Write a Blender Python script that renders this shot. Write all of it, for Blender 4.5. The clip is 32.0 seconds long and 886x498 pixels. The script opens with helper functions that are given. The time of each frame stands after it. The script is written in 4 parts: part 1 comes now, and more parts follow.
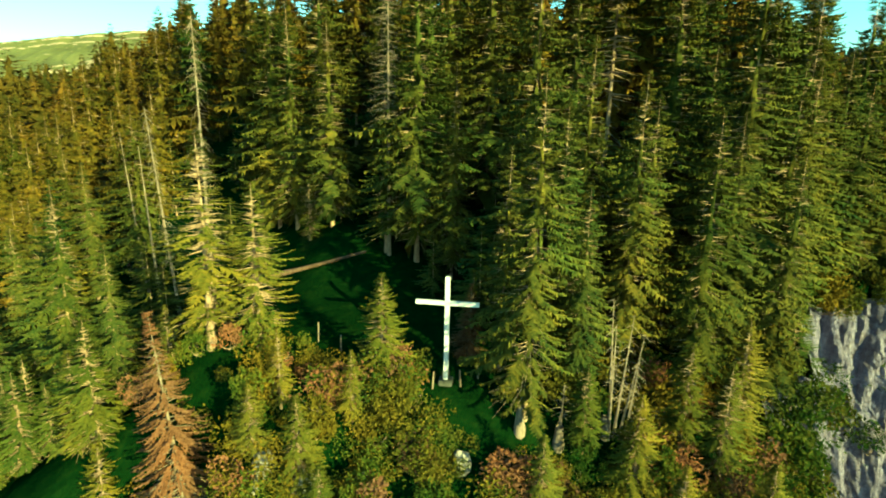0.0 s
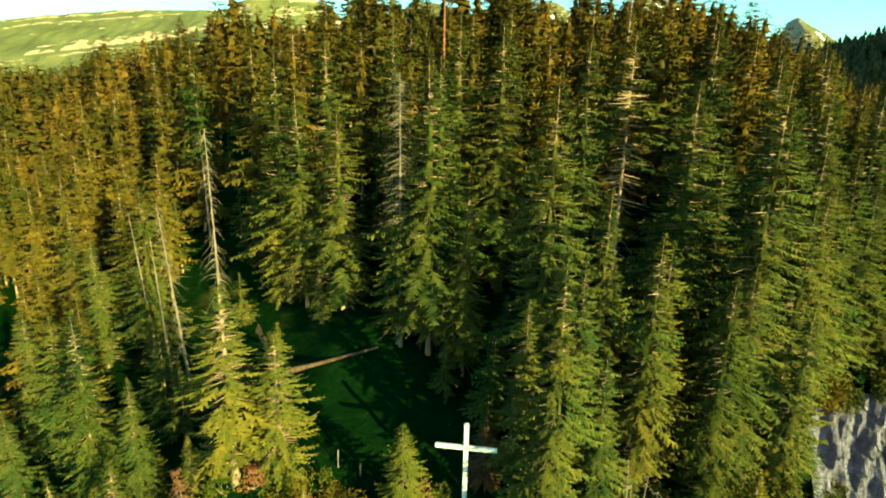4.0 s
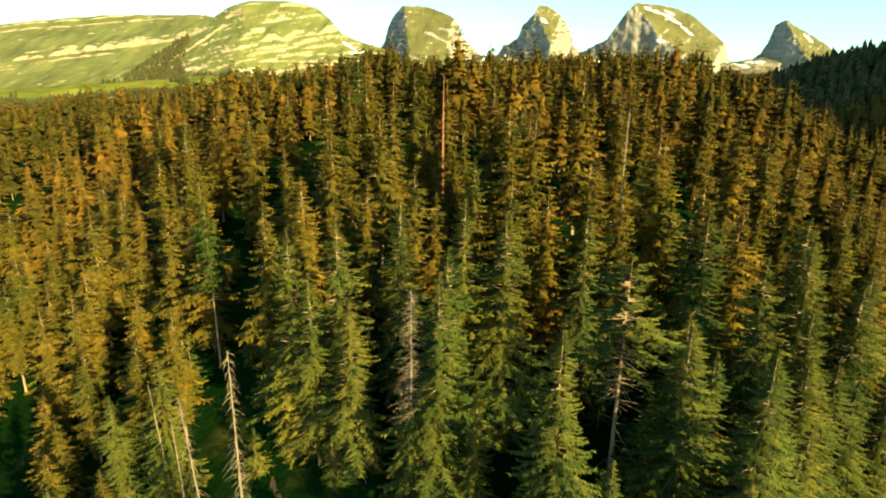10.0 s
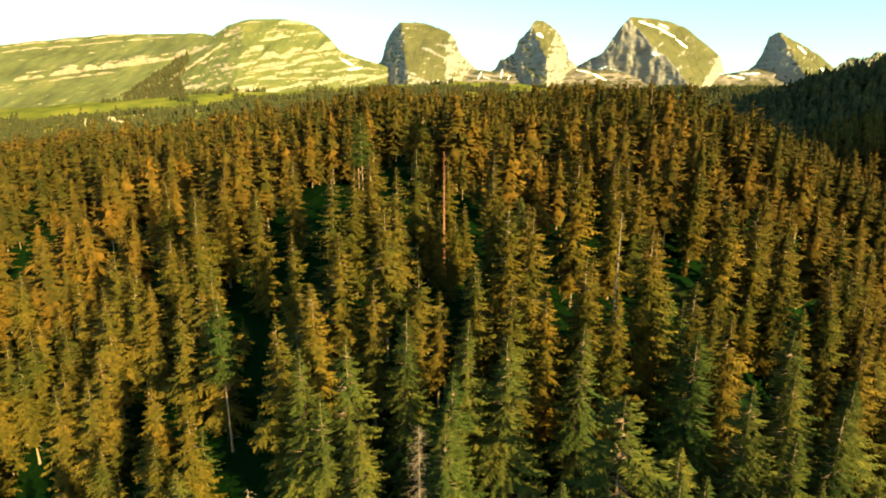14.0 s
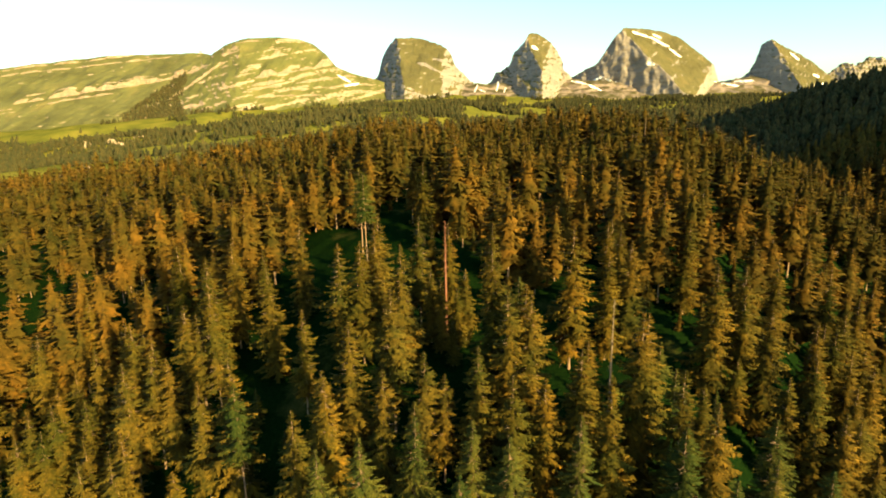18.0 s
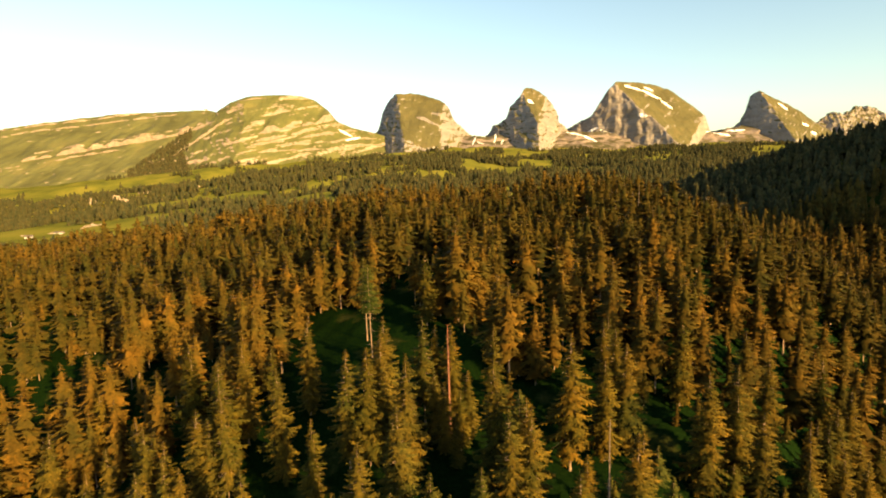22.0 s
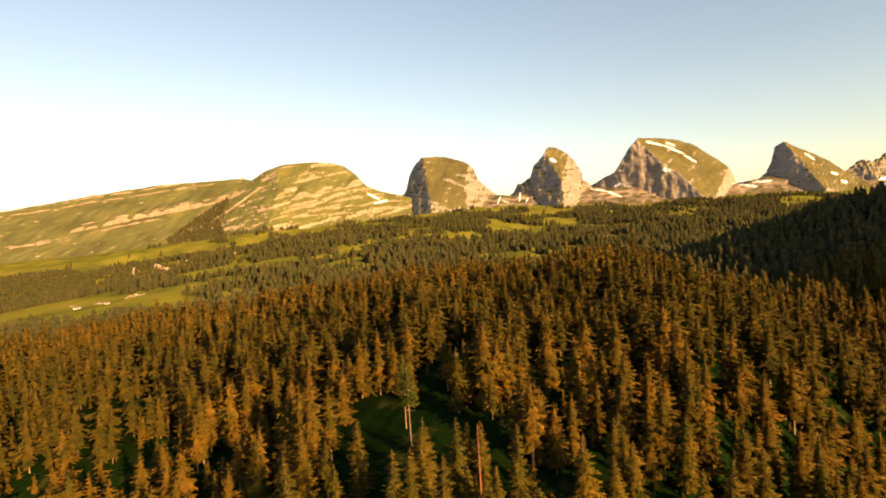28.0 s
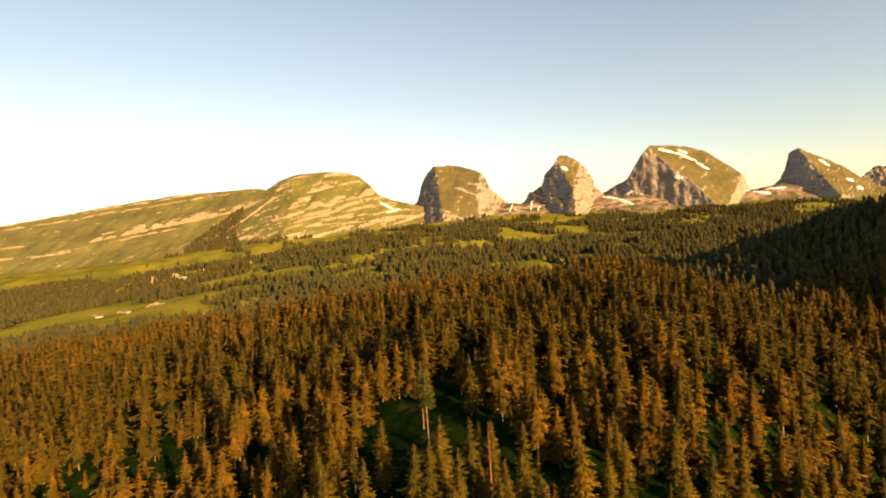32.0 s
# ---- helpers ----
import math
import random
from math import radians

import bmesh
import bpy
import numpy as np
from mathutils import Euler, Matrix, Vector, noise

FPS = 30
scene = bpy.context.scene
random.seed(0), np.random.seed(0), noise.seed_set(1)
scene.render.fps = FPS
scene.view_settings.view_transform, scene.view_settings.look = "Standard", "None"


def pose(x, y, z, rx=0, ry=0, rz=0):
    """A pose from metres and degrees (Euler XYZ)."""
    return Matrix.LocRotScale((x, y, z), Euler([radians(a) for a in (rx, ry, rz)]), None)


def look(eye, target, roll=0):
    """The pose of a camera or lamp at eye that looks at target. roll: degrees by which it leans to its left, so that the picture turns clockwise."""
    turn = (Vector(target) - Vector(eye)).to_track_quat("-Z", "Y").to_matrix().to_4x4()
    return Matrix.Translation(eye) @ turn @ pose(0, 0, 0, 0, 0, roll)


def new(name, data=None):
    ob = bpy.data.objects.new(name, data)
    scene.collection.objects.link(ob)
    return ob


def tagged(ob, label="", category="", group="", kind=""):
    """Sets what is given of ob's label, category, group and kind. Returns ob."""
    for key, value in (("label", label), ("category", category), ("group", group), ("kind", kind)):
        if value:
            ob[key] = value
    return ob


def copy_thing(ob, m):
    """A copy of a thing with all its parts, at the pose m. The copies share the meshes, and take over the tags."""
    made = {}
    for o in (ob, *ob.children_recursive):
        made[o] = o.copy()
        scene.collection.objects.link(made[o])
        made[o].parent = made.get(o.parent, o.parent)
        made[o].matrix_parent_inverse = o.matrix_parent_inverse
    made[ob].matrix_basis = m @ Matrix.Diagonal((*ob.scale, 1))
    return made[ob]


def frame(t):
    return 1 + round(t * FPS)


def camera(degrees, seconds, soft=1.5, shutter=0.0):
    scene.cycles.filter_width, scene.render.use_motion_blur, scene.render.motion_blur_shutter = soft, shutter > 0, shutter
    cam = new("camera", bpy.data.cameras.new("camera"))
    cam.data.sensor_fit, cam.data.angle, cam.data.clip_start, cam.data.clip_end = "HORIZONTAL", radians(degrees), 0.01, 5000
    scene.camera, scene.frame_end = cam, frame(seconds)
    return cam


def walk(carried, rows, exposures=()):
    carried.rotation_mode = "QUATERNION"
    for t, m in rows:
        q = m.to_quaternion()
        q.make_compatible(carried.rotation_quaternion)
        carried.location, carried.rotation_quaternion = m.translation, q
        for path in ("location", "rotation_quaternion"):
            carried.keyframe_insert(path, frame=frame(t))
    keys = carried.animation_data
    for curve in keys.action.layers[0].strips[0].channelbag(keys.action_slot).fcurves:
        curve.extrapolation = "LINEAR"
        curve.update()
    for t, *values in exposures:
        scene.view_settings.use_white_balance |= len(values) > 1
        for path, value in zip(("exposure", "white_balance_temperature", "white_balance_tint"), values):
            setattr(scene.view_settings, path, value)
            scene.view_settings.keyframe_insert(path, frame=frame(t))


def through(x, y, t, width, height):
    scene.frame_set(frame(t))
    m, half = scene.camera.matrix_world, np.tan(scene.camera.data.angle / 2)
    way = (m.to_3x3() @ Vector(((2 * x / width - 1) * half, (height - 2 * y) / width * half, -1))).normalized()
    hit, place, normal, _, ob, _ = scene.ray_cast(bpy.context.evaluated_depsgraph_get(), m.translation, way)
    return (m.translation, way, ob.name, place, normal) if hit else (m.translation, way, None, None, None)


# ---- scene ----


def eye(x, y, z, yaw, pitch, roll):
    """The drone's camera: yaw to the left of +y, pitch upwards, roll as look() takes it."""
    return pose(x, y, z, 90 + pitch, 0, yaw) @ pose(0, 0, 0, 0, 0, roll)


cam = camera(79.2, 32.0, soft=1.95)
PATH = [
    (0, eye(0.2, 0.02, 14.84, 0.41, -13.31, 1.1)),
    (1, eye(-0.18, 0.55, 17.16, 0.37, -14.28, 1.21)),
    (2, eye(-0.6, 0.98, 19.39, 0.17, -14.62, 1.16)),
    (3, eye(-1.03, 1.36, 21.71, -0.05, -14.91, 1.19)),
    (3.5, eye(-1.22, 1.52, 22.91, -0.16, -15.04, 1.16)),
    (5.5, eye(-1.95, 2.09, 28.28, -0.73, -15.72, 1.09)),
    (6, eye(-2.12, 2.2, 29.62, -0.79, -15.65, 0.99)),
    (7, eye(-2.4, 2.36, 32.37, -0.89, -15.42, 0.95)),
    (8, eye(-2.6, 2.71, 35.17, -0.93, -15.24, 0.96)),
    (9, eye(-2.75, 3.2, 37.94, -0.98, -15.13, 0.85)),
    (10, eye(-2.91, 3.51, 40.81, -1.03, -15.13, 0.82)),
    (11, eye(-3.07, 3.62, 43.68, -1.1, -15.02, 1.03)),
    (12, eye(-3.21, 3.59, 46.53, -0.97, -14.64, 0.92)),
    (13, eye(-3.32, 3.43, 49.4, -1.05, -14.34, 0.74)),
    (14, eye(-3.43, 3.2, 52.18, -1.07, -13.87, 0.15)),
    (14.5, eye(-3.49, 3.02, 53.55, -1.15, -13.7, 0.02)),
    (16.5, eye(-3.71, 2.05, 59.03, -1.4, -13.92, -0.35)),
    (17, eye(-3.73, 1.77, 60.43, -1.27, -13.51, -0.7)),
    (18, eye(-3.76, 1.39, 63.28, -1.08, -12.69, -1.09)),
    (19, eye(-3.83, 1.42, 66.03, -1.02, -11.77, -1.36)),
    (20, eye(-3.86, 1.15, 68.87, -0.95, -10.59, -1.62)),
    (21, eye(-3.89, 0.03, 72.0, -1.01, -9.18, -1.77)),
    (22, eye(-3.92, -1.87, 75.17, -1.17, -7.58, -1.78)),
    (23, eye(-3.96, -4.62, 78.19, -0.95, -6.26, -2.23)),
    (24, eye(-4.03, -8.13, 81.15, -0.61, -4.69, -2.43)),
    (25, eye(-4.04, -12.08, 84.08, -0.1, -3.12, -2.63)),
    (26, eye(-3.94, -16.1, 86.95, 0.55, -1.97, -2.9)),
    (26.5, eye(-3.87, -17.9, 88.26, 0.93, -1.58, -3.12)),
    (28.5, eye(-3.7, -24.72, 91.5, 1.75, -1.38, -3.4)),
    (29, eye(-3.69, -26.7, 91.95, 2.07, -1.32, -3.48)),
    (30, eye(-3.67, -31.54, 92.71, 2.48, -1.1, -3.61)),
    (31, eye(-3.64, -36.55, 93.6, 2.69, -0.82, -3.66)),
    (32, eye(-3.61, -41.49, 94.65, 2.75, -0.5, -3.58)),
]
EXPOSURES = [
    (0.0, 2.38, 4650, -64),
    (8.0, 2.38, 5150, -38),
    (16.0, 2.24, 5650, -20),
    (24.0, 1.90, 6950, 12),
    (32.0, 1.76, 7550, 20),
]
walk(cam, PATH, EXPOSURES)

# ---------------------------------------------------------------- light
SUN_ELEVATION, SUN_SIDE = 15.0, 38.0          # degrees: above the horizon, to the right of straight behind
to_sun = Vector((math.sin(radians(SUN_SIDE)) * math.cos(radians(SUN_ELEVATION)),
                 -math.cos(radians(SUN_SIDE)) * math.cos(radians(SUN_ELEVATION)),
                 math.sin(radians(SUN_ELEVATION))))
world = bpy.data.worlds.new("sky")
scene.world = world
world.use_nodes = True
sky = world.node_tree.nodes.new("ShaderNodeTexSky")
sky.sky_type, sky.sun_disc = "NISHITA", False
sky.sun_elevation = radians(SUN_ELEVATION)
sky.sun_rotation = math.atan2(to_sun.x, to_sun.y)
sky.altitude, sky.dust_density, sky.air_density, sky.ozone_density = 1300, 2.0, 1.35, 0.3
back = world.node_tree.nodes["Background"]
back.inputs["Strength"].default_value = 0.062
world.node_tree.links.new(sky.outputs[0], back.inputs["Color"])
sun = new("sun", bpy.data.lights.new("sun", "SUN"))
sun.data.energy, sun.data.angle, sun.data.color = 5.0, radians(0.5), (1.0, 0.60, 0.22)
sun.matrix_world = look(to_sun * 100, (0, 0, 0))


# ---------------------------------------------------------------- materials
class Mat:
    """A small builder for node materials."""

    def __init__(self, name, rough=0.8, specular=0.3):
        self.m = bpy.data.materials.new(name)
        self.m.use_nodes = True
        self.n, self.l = self.m.node_tree.nodes, self.m.node_tree.links
        self.bsdf = self.n["Principled BSDF"]
        self.bsdf.inputs["Roughness"].default_value = rough
        self.bsdf.inputs["Specular IOR Level"].default_value = specular
        self.where = None

    def node(self, kind, **values):
        made = self.n.new(kind)
        for key, value in values.items():
            made.inputs[key].default_value = value
        return made

    def coords(self):
        if not self.where:
            self.where = self.node("ShaderNodeNewGeometry")
        return self.where.outputs["Position"]

    def noise(self, scale, detail=4.0, rough=0.6, stretch=None, own=False):
        tex = self.node("ShaderNodeTexNoise", Scale=scale, Detail=detail, Roughness=rough)
        src = self.node("ShaderNodeTexCoord").outputs["Object"] if own else self.coords()
        if stretch:
            mapping = self.node("ShaderNodeMapping", Scale=stretch)
            self.l.new(src, mapping.inputs["Vector"])
            src = mapping.outputs["Vector"]
        self.l.new(src, tex.inputs["Vector"])
        return tex.outputs["Fac"]

    def ramp(self, fac, *stops):
        r = self.node("ShaderNodeValToRGB")
        e = r.color_ramp.elements
        while len(e) < len(stops):
            e.new(0.5)
        for spot, (place, colour) in zip(e, stops):
            spot.position = place
            spot.color = (*colour, 1) if len(colour) == 3 else colour
        self.l.new(fac, r.inputs["Fac"])
        return r.outputs["Color"]

    def mix(self, fac, a, b, blend="MIX"):
        made = self.node("ShaderNodeMix")
        made.data_type, made.blend_type = "RGBA", blend
        for socket, value in ((made.inputs["Factor"], fac), (made.inputs[6], a), (made.inputs[7], b)):
            if isinstance(value, (int, float)):
                socket.default_value = value
            elif isinstance(value, tuple):
                socket.default_value = (*value, 1)
            else:
                self.l.new(value, socket)
        return made.outputs[2]

    def maths(self, op, a, b=0.0, clamp=False):
        made = self.node("ShaderNodeMath")
        made.operation, made.use_clamp = op, clamp
        for n, value in enumerate((a, b)):
            if isinstance(value, (int, float)):
                made.inputs[n].default_value = value
            else:
                self.l.new(value, made.inputs[n])
        return made.outputs[0]

    def colour(self, out):
        self.l.new(out, self.bsdf.inputs["Base Color"])
        return self

    def bump(self, height, strength=0.5, distance=0.05):
        b = self.node("ShaderNodeBump", Strength=strength, Distance=distance)
        self.l.new(height, b.inputs["Height"])
        self.l.new(b.outputs["Normal"], self.bsdf.inputs["Normal"])
        return self


def foliage(name, dark, mid, light, through=0.05):
    """Needles or leaves: varied from spray to spray and from tree to tree, letting a little light through."""
    k = Mat(name, rough=0.85, specular=0.03)
    k.bsdf.inputs["Diffuse Roughness"].default_value = 1.0
    spray = k.node("ShaderNodeNewGeometry").outputs["Random Per Island"]
    tree = k.node("ShaderNodeObjectInfo").outputs["Random"]
    patch = k.noise(0.9, 3)
    c = k.ramp(k.maths("ADD", k.maths("MULTIPLY", spray, 0.26), k.maths("ADD", k.maths("MULTIPLY", patch, 0.55), 0.14)), (0.25, dark), (0.5, mid), (0.8, light))
    shift = k.ramp(tree, (0.0, (0.70, 0.77, 0.68)), (0.5, (1, 1, 1)), (1.0, (1.25, 1.12, 0.9)))
    wide = k.ramp(k.noise(0.11, 3), (0.36, (0.62, 0.78, 0.80)), (0.64, (1.30, 1.10, 0.9)))
    c = k.mix(1.0, k.mix(1.0, c, shift, "MULTIPLY"), wide, "MULTIPLY")
    k.colour(c)
    thin = k.node("ShaderNodeBsdfTranslucent")
    k.l.new(c, thin.inputs["Color"])
    both = k.node("ShaderNodeMixShader", Fac=through)
    k.l.new(k.bsdf.outputs[0], both.inputs[1])
    k.l.new(thin.outputs[0], both.inputs[2])
    k.l.new(both.outputs[0], k.n["Material Output"].inputs["Surface"])
    return k.m


def bark(name, a, b, c):
    k = Mat(name, rough=0.9, specular=0.1)
    fine = k.noise(5.0, 6, 0.7, stretch=(1, 1, 0.25))
    k.colour(k.ramp(fine, (0.3, a), (0.5, b), (0.72, c)))
    k.bump(fine, 0.7, 0.04)
    return k.m


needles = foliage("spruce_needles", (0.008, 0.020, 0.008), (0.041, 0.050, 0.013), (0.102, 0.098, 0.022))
# two warmer copies for trees farther off, the low sun's gold in their colour
needles_sunlit = foliage("sunlit_spruce_needles", (0.010, 0.016, 0.005), (0.051, 0.044, 0.009), (0.120, 0.087, 0.014))
needles_sunlit_far = foliage("sunlit_spruce_needles_far", (0.014, 0.015, 0.005), (0.046, 0.036, 0.009), (0.086, 0.060, 0.013))
# far woods: aerial haze put into the colour, paler and greyer
needles_hazed = foliage("hazed_wood_needles", (0.019, 0.023, 0.015), (0.050, 0.048, 0.026), (0.080, 0.070, 0.034))
needles_young = foliage("young_spruce_needles", (0.018, 0.030, 0.008), (0.058, 0.062, 0.012), (0.120, 0.106, 0.020))
needles_dead = foliage("dead_spruce_twigs", (0.050, 0.027, 0.018), (0.108, 0.057, 0.038), (0.170, 0.100, 0.070), 0.1)
leaves = foliage("shrub_leaves", (0.018, 0.038, 0.008), (0.044, 0.066, 0.012), (0.112, 0.105, 0.020), 0.25)
leaves_gold = foliage("yellow_shrub_leaves", (0.030, 0.034, 0.008), (0.082, 0.070, 0.012), (0.150, 0.116, 0.018), 0.2)
bark_spruce = bark("spruce_bark", (0.11, 0.078, 0.052), (0.22, 0.155, 0.105), (0.34, 0.25, 0.17))
bark_log = bark("rotting_log_bark", (0.035, 0.022, 0.015), (0.075, 0.048, 0.034), (0.13, 0.09, 0.065))
bark_red = bark("reddish_bare_wood", (0.10, 0.045, 0.030), (0.19, 0.085, 0.055), (0.28, 0.15, 0.10))
bark_grey = bark("weathered_snag_wood", (0.09, 0.070, 0.055), (0.16, 0.125, 0.098), (0.25, 0.205, 0.165))


def ground_material():
    k = Mat("alpine_ground", rough=1.0, specular=0.0)
    broad, fine, tuft = k.noise(0.06, 5), k.noise(1.4, 6, 0.65), k.noise(9.0, 3)
    # near grass almost black: the shade under the trees is in its colour
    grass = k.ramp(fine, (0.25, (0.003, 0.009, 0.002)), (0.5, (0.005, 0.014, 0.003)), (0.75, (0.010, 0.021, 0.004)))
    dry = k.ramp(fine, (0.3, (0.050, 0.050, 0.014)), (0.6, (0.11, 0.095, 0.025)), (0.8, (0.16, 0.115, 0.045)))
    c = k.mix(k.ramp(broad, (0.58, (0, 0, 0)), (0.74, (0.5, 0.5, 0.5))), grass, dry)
    # far pastures beyond the forest, seen from above as bright turf
    sep = k.node("ShaderNodeSeparateXYZ")
    k.l.new(k.coords(), sep.inputs[0])
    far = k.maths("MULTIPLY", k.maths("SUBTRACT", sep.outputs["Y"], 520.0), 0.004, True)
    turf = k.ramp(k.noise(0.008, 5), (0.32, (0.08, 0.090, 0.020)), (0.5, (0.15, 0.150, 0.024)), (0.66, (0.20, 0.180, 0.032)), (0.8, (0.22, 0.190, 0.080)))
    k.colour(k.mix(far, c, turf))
    k.bump(k.maths("ADD", fine, k.maths("MULTIPLY", tuft, 0.4)), 0.6, 0.25)
    return k.m


def rock_material(name, tone, scale, grass=None, turn=0.62):
    """Limestone with strata and stains; where grass is given, it grows on what is not steep."""
    k = Mat(name, rough=0.9, specular=0.2)
    big, fine = k.noise(0.12 * scale, 6, 0.65), k.noise(1.2 * scale, 6, 0.7)
    strata = k.noise(0.10 * scale, 5, 0.6, stretch=(0.35, 0.35, 4.0))
    c = k.ramp(k.maths("ADD", k.maths("MULTIPLY", big, 0.5), k.maths("MULTIPLY", strata, 0.5)),
               (0.34, tuple(v * 0.60 for v in tone)), (0.48, tuple(v * 0.95 for v in tone)), (0.64, tuple(v * 1.35 for v in tone)))
    c = k.mix(0.35, c, k.ramp(fine, (0.3, (0.06, 0.055, 0.05)), (0.7, (0.22, 0.20, 0.18))))
    if grass:
        sep = k.node("ShaderNodeSeparateXYZ")
        k.l.new(k.where.outputs["Normal"], sep.inputs[0])
        steep = k.maths("ADD", sep.outputs["Z"], k.maths("MULTIPLY", k.maths("SUBTRACT", big, 0.5), 0.25))
        turf = k.ramp(k.noise(0.05 * scale, 5), (0.3, tuple(v * 0.6 for v in grass)), (0.55, grass), (0.75, (grass[0] * 1.5, grass[1] * 1.25, grass[2] * 1.3)))
        c = k.mix(k.ramp(steep, (turn - 0.05, (0, 0, 0)), (turn + 0.05, (1, 1, 1))), c, turf)
    k.colour(c)
    k.bump(k.maths("ADD", strata, k.maths("MULTIPLY", fine, 0.5)), 0.6, 1.0 / scale)
    return k.m


def plain_material(name, a, b, scale=3.0, rough=0.7):
    k = Mat(name, rough=rough, specular=0.3)
    n = k.noise(scale, 5)
    k.colour(k.ramp(n, (0.3, a), (0.7, b)))
    k.bump(n, 0.3, 0.01)
    return k.m


def cliff_material():
    """Grey limestone, the blue of shade mixed into its colour, with dark and ochre streaks that run down the face, and
    turf on the ledges.
    """
    k = Mat("limestone_cliff", rough=0.92, specular=0.15)
    big, fine = k.noise(0.22, 5), k.noise(2.6, 7, 0.7)
    streak = k.noise(1.1, 6, 0.7, stretch=(1, 1, 0.07))
    c = k.ramp(k.maths("ADD", k.maths("MULTIPLY", streak, 0.6), k.maths("MULTIPLY", fine, 0.4)), (0.34, (0.040, 0.036, 0.062)), (0.44, (0.100, 0.090, 0.150)), (0.54, (0.175, 0.158, 0.245)), (0.66, (0.34, 0.31, 0.42)))
    c = k.mix(k.ramp(k.noise(0.35, 4, 0.6, stretch=(1, 1, 0.25)), (0.56, (0, 0, 0)), (0.70, (0.55, 0.55, 0.55))), c, (0.132, 0.090, 0.051))
    sep = k.node("ShaderNodeSeparateXYZ")
    k.l.new(k.where.outputs["Normal"], sep.inputs[0])
    ledge = k.maths("ADD", sep.outputs["Z"], k.maths("MULTIPLY", k.maths("SUBTRACT", big, 0.5), 0.9))
    turf = k.ramp(fine, (0.3, (0.018, 0.034, 0.008)), (0.7, (0.070, 0.085, 0.020)))
    k.colour(k.mix(k.ramp(ledge, (0.66, (0, 0, 0)), (0.80, (1, 1, 1))), c, turf))
    k.bump(k.maths("ADD", streak, fine), 1.0, 0.6)
    return k.m


ground_mat = ground_material()
cliff_mat = cliff_material()
# peaks, ridge and dome: haze put into the tones, rock lifted, turf greyed
peak_mat = rock_material("alpine_peak", (0.225, 0.211, 0.210), 0.12, (0.086, 0.082, 0.034), 0.52)
ridge_mat = rock_material("grassy_ridge", (0.32, 0.25, 0.19), 0.10, (0.096, 0.101, 0.036), 0.62)
dome_mat = rock_material("grassy_dome", (0.32, 0.25, 0.185), 0.10, (0.096, 0.104, 0.034), 0.58)
scree_mat = rock_material("scree_saddle", (0.190, 0.155, 0.142), 0.14, (0.070, 0.066, 0.026), 0.86)
snow_mat = plain_material("old_snow", (0.78, 0.78, 0.80), (0.90, 0.90, 0.92), 0.02, 0.6)
band_mat = rock_material("cream_limestone", (0.25, 0.20, 0.145), 0.25)
white_paint = plain_material("white_painted_timber", (0.42, 0.43, 0.49), (0.56, 0.57, 0.63), 2.0, 0.5)
dark_stone = plain_material("mossy_stone", (0.030, 0.032, 0.026), (0.075, 0.075, 0.068), 4.0, 0.95)
concrete = plain_material("weathered_concrete", (0.30, 0.29, 0.27), (0.46, 0.44, 0.41), 4.0, 0.9)


# ---------------------------------------------------------------- building helpers
def mesh_from(name, verts, faces, mats, index=None, smooth=False, normals=None):
    """A mesh from arrays: n x 3 places and m x k corners (k = 3 or 4). normals: of the whole crown's form, one a corner, for needles."""
    verts, faces = np.asarray(verts, np.float32), np.asarray(faces, np.int32)
    k = faces.shape[1]
    me = bpy.data.meshes.new(name)
    me.vertices.add(len(verts))
    me.vertices.foreach_set("co", verts.ravel())
    me.loops.add(faces.size)
    me.loops.foreach_set("vertex_index", faces.ravel())
    me.polygons.add(len(faces))
    me.polygons.foreach_set("loop_start", np.arange(0, faces.size, k, dtype=np.int32))
    me.polygons.foreach_set("loop_total", np.full(len(faces), k, np.int32))
    for m in mats:
        me.materials.append(m)
    if index is not None:
        me.polygons.foreach_set("material_index", np.asarray(index, np.int32))
    me.polygons.foreach_set("use_smooth", np.full(len(faces), smooth or normals is not None))
    me.update()
    if normals is not None:
        me.normals_split_custom_set_from_vertices(normals)
    return me


def part(name, bm, material, parent, label=""):
    """Links a bmesh as one mesh object under a thing or a part."""
    me = bpy.data.meshes.new(name)
    bm.to_mesh(me)
    bm.free()
    me.materials.append(material)
    ob = new(name, me)
    ob.parent = parent
    return tagged(ob, label)


def smooth(a, b, v):
    s = np.clip((v - a) / (b - a), 0, 1)
    return s * s * (3 - 2 * s)


def waves(x, y, size, seed, octaves=4):
    """Cheap rolling noise for arrays, about -1 to 1."""
    rng, out, amp, total = np.random.default_rng(seed), 0.0, 1.0, 0.0
    for _ in range(octaves):
        for _ in range(3):
            a, p = rng.uniform(0, 6.283, 2)
            f = 6.283 / size * rng.uniform(0.7, 1.3)
            out = out + amp * np.sin((x * math.cos(a) + y * math.sin(a)) * f + p)
            total += amp
        size, amp = size * 0.47, amp * 0.55
    return out / total * 1.8


# ---------------------------------------------------------------- the lie of the land
SPINE_Y = [28, 40, 55, 68, 87, 101, 136, 200, 292, 400, 450, 560, 720, 1000, 1300, 3000, 3600, 5000]
SPINE_Z = [0, 2.2, 7.5, 13, 18.5, 20.5, 26.5, 33, 39.5, 43.5, 42, 16, 2, 16, 43, 205, 260, 300]


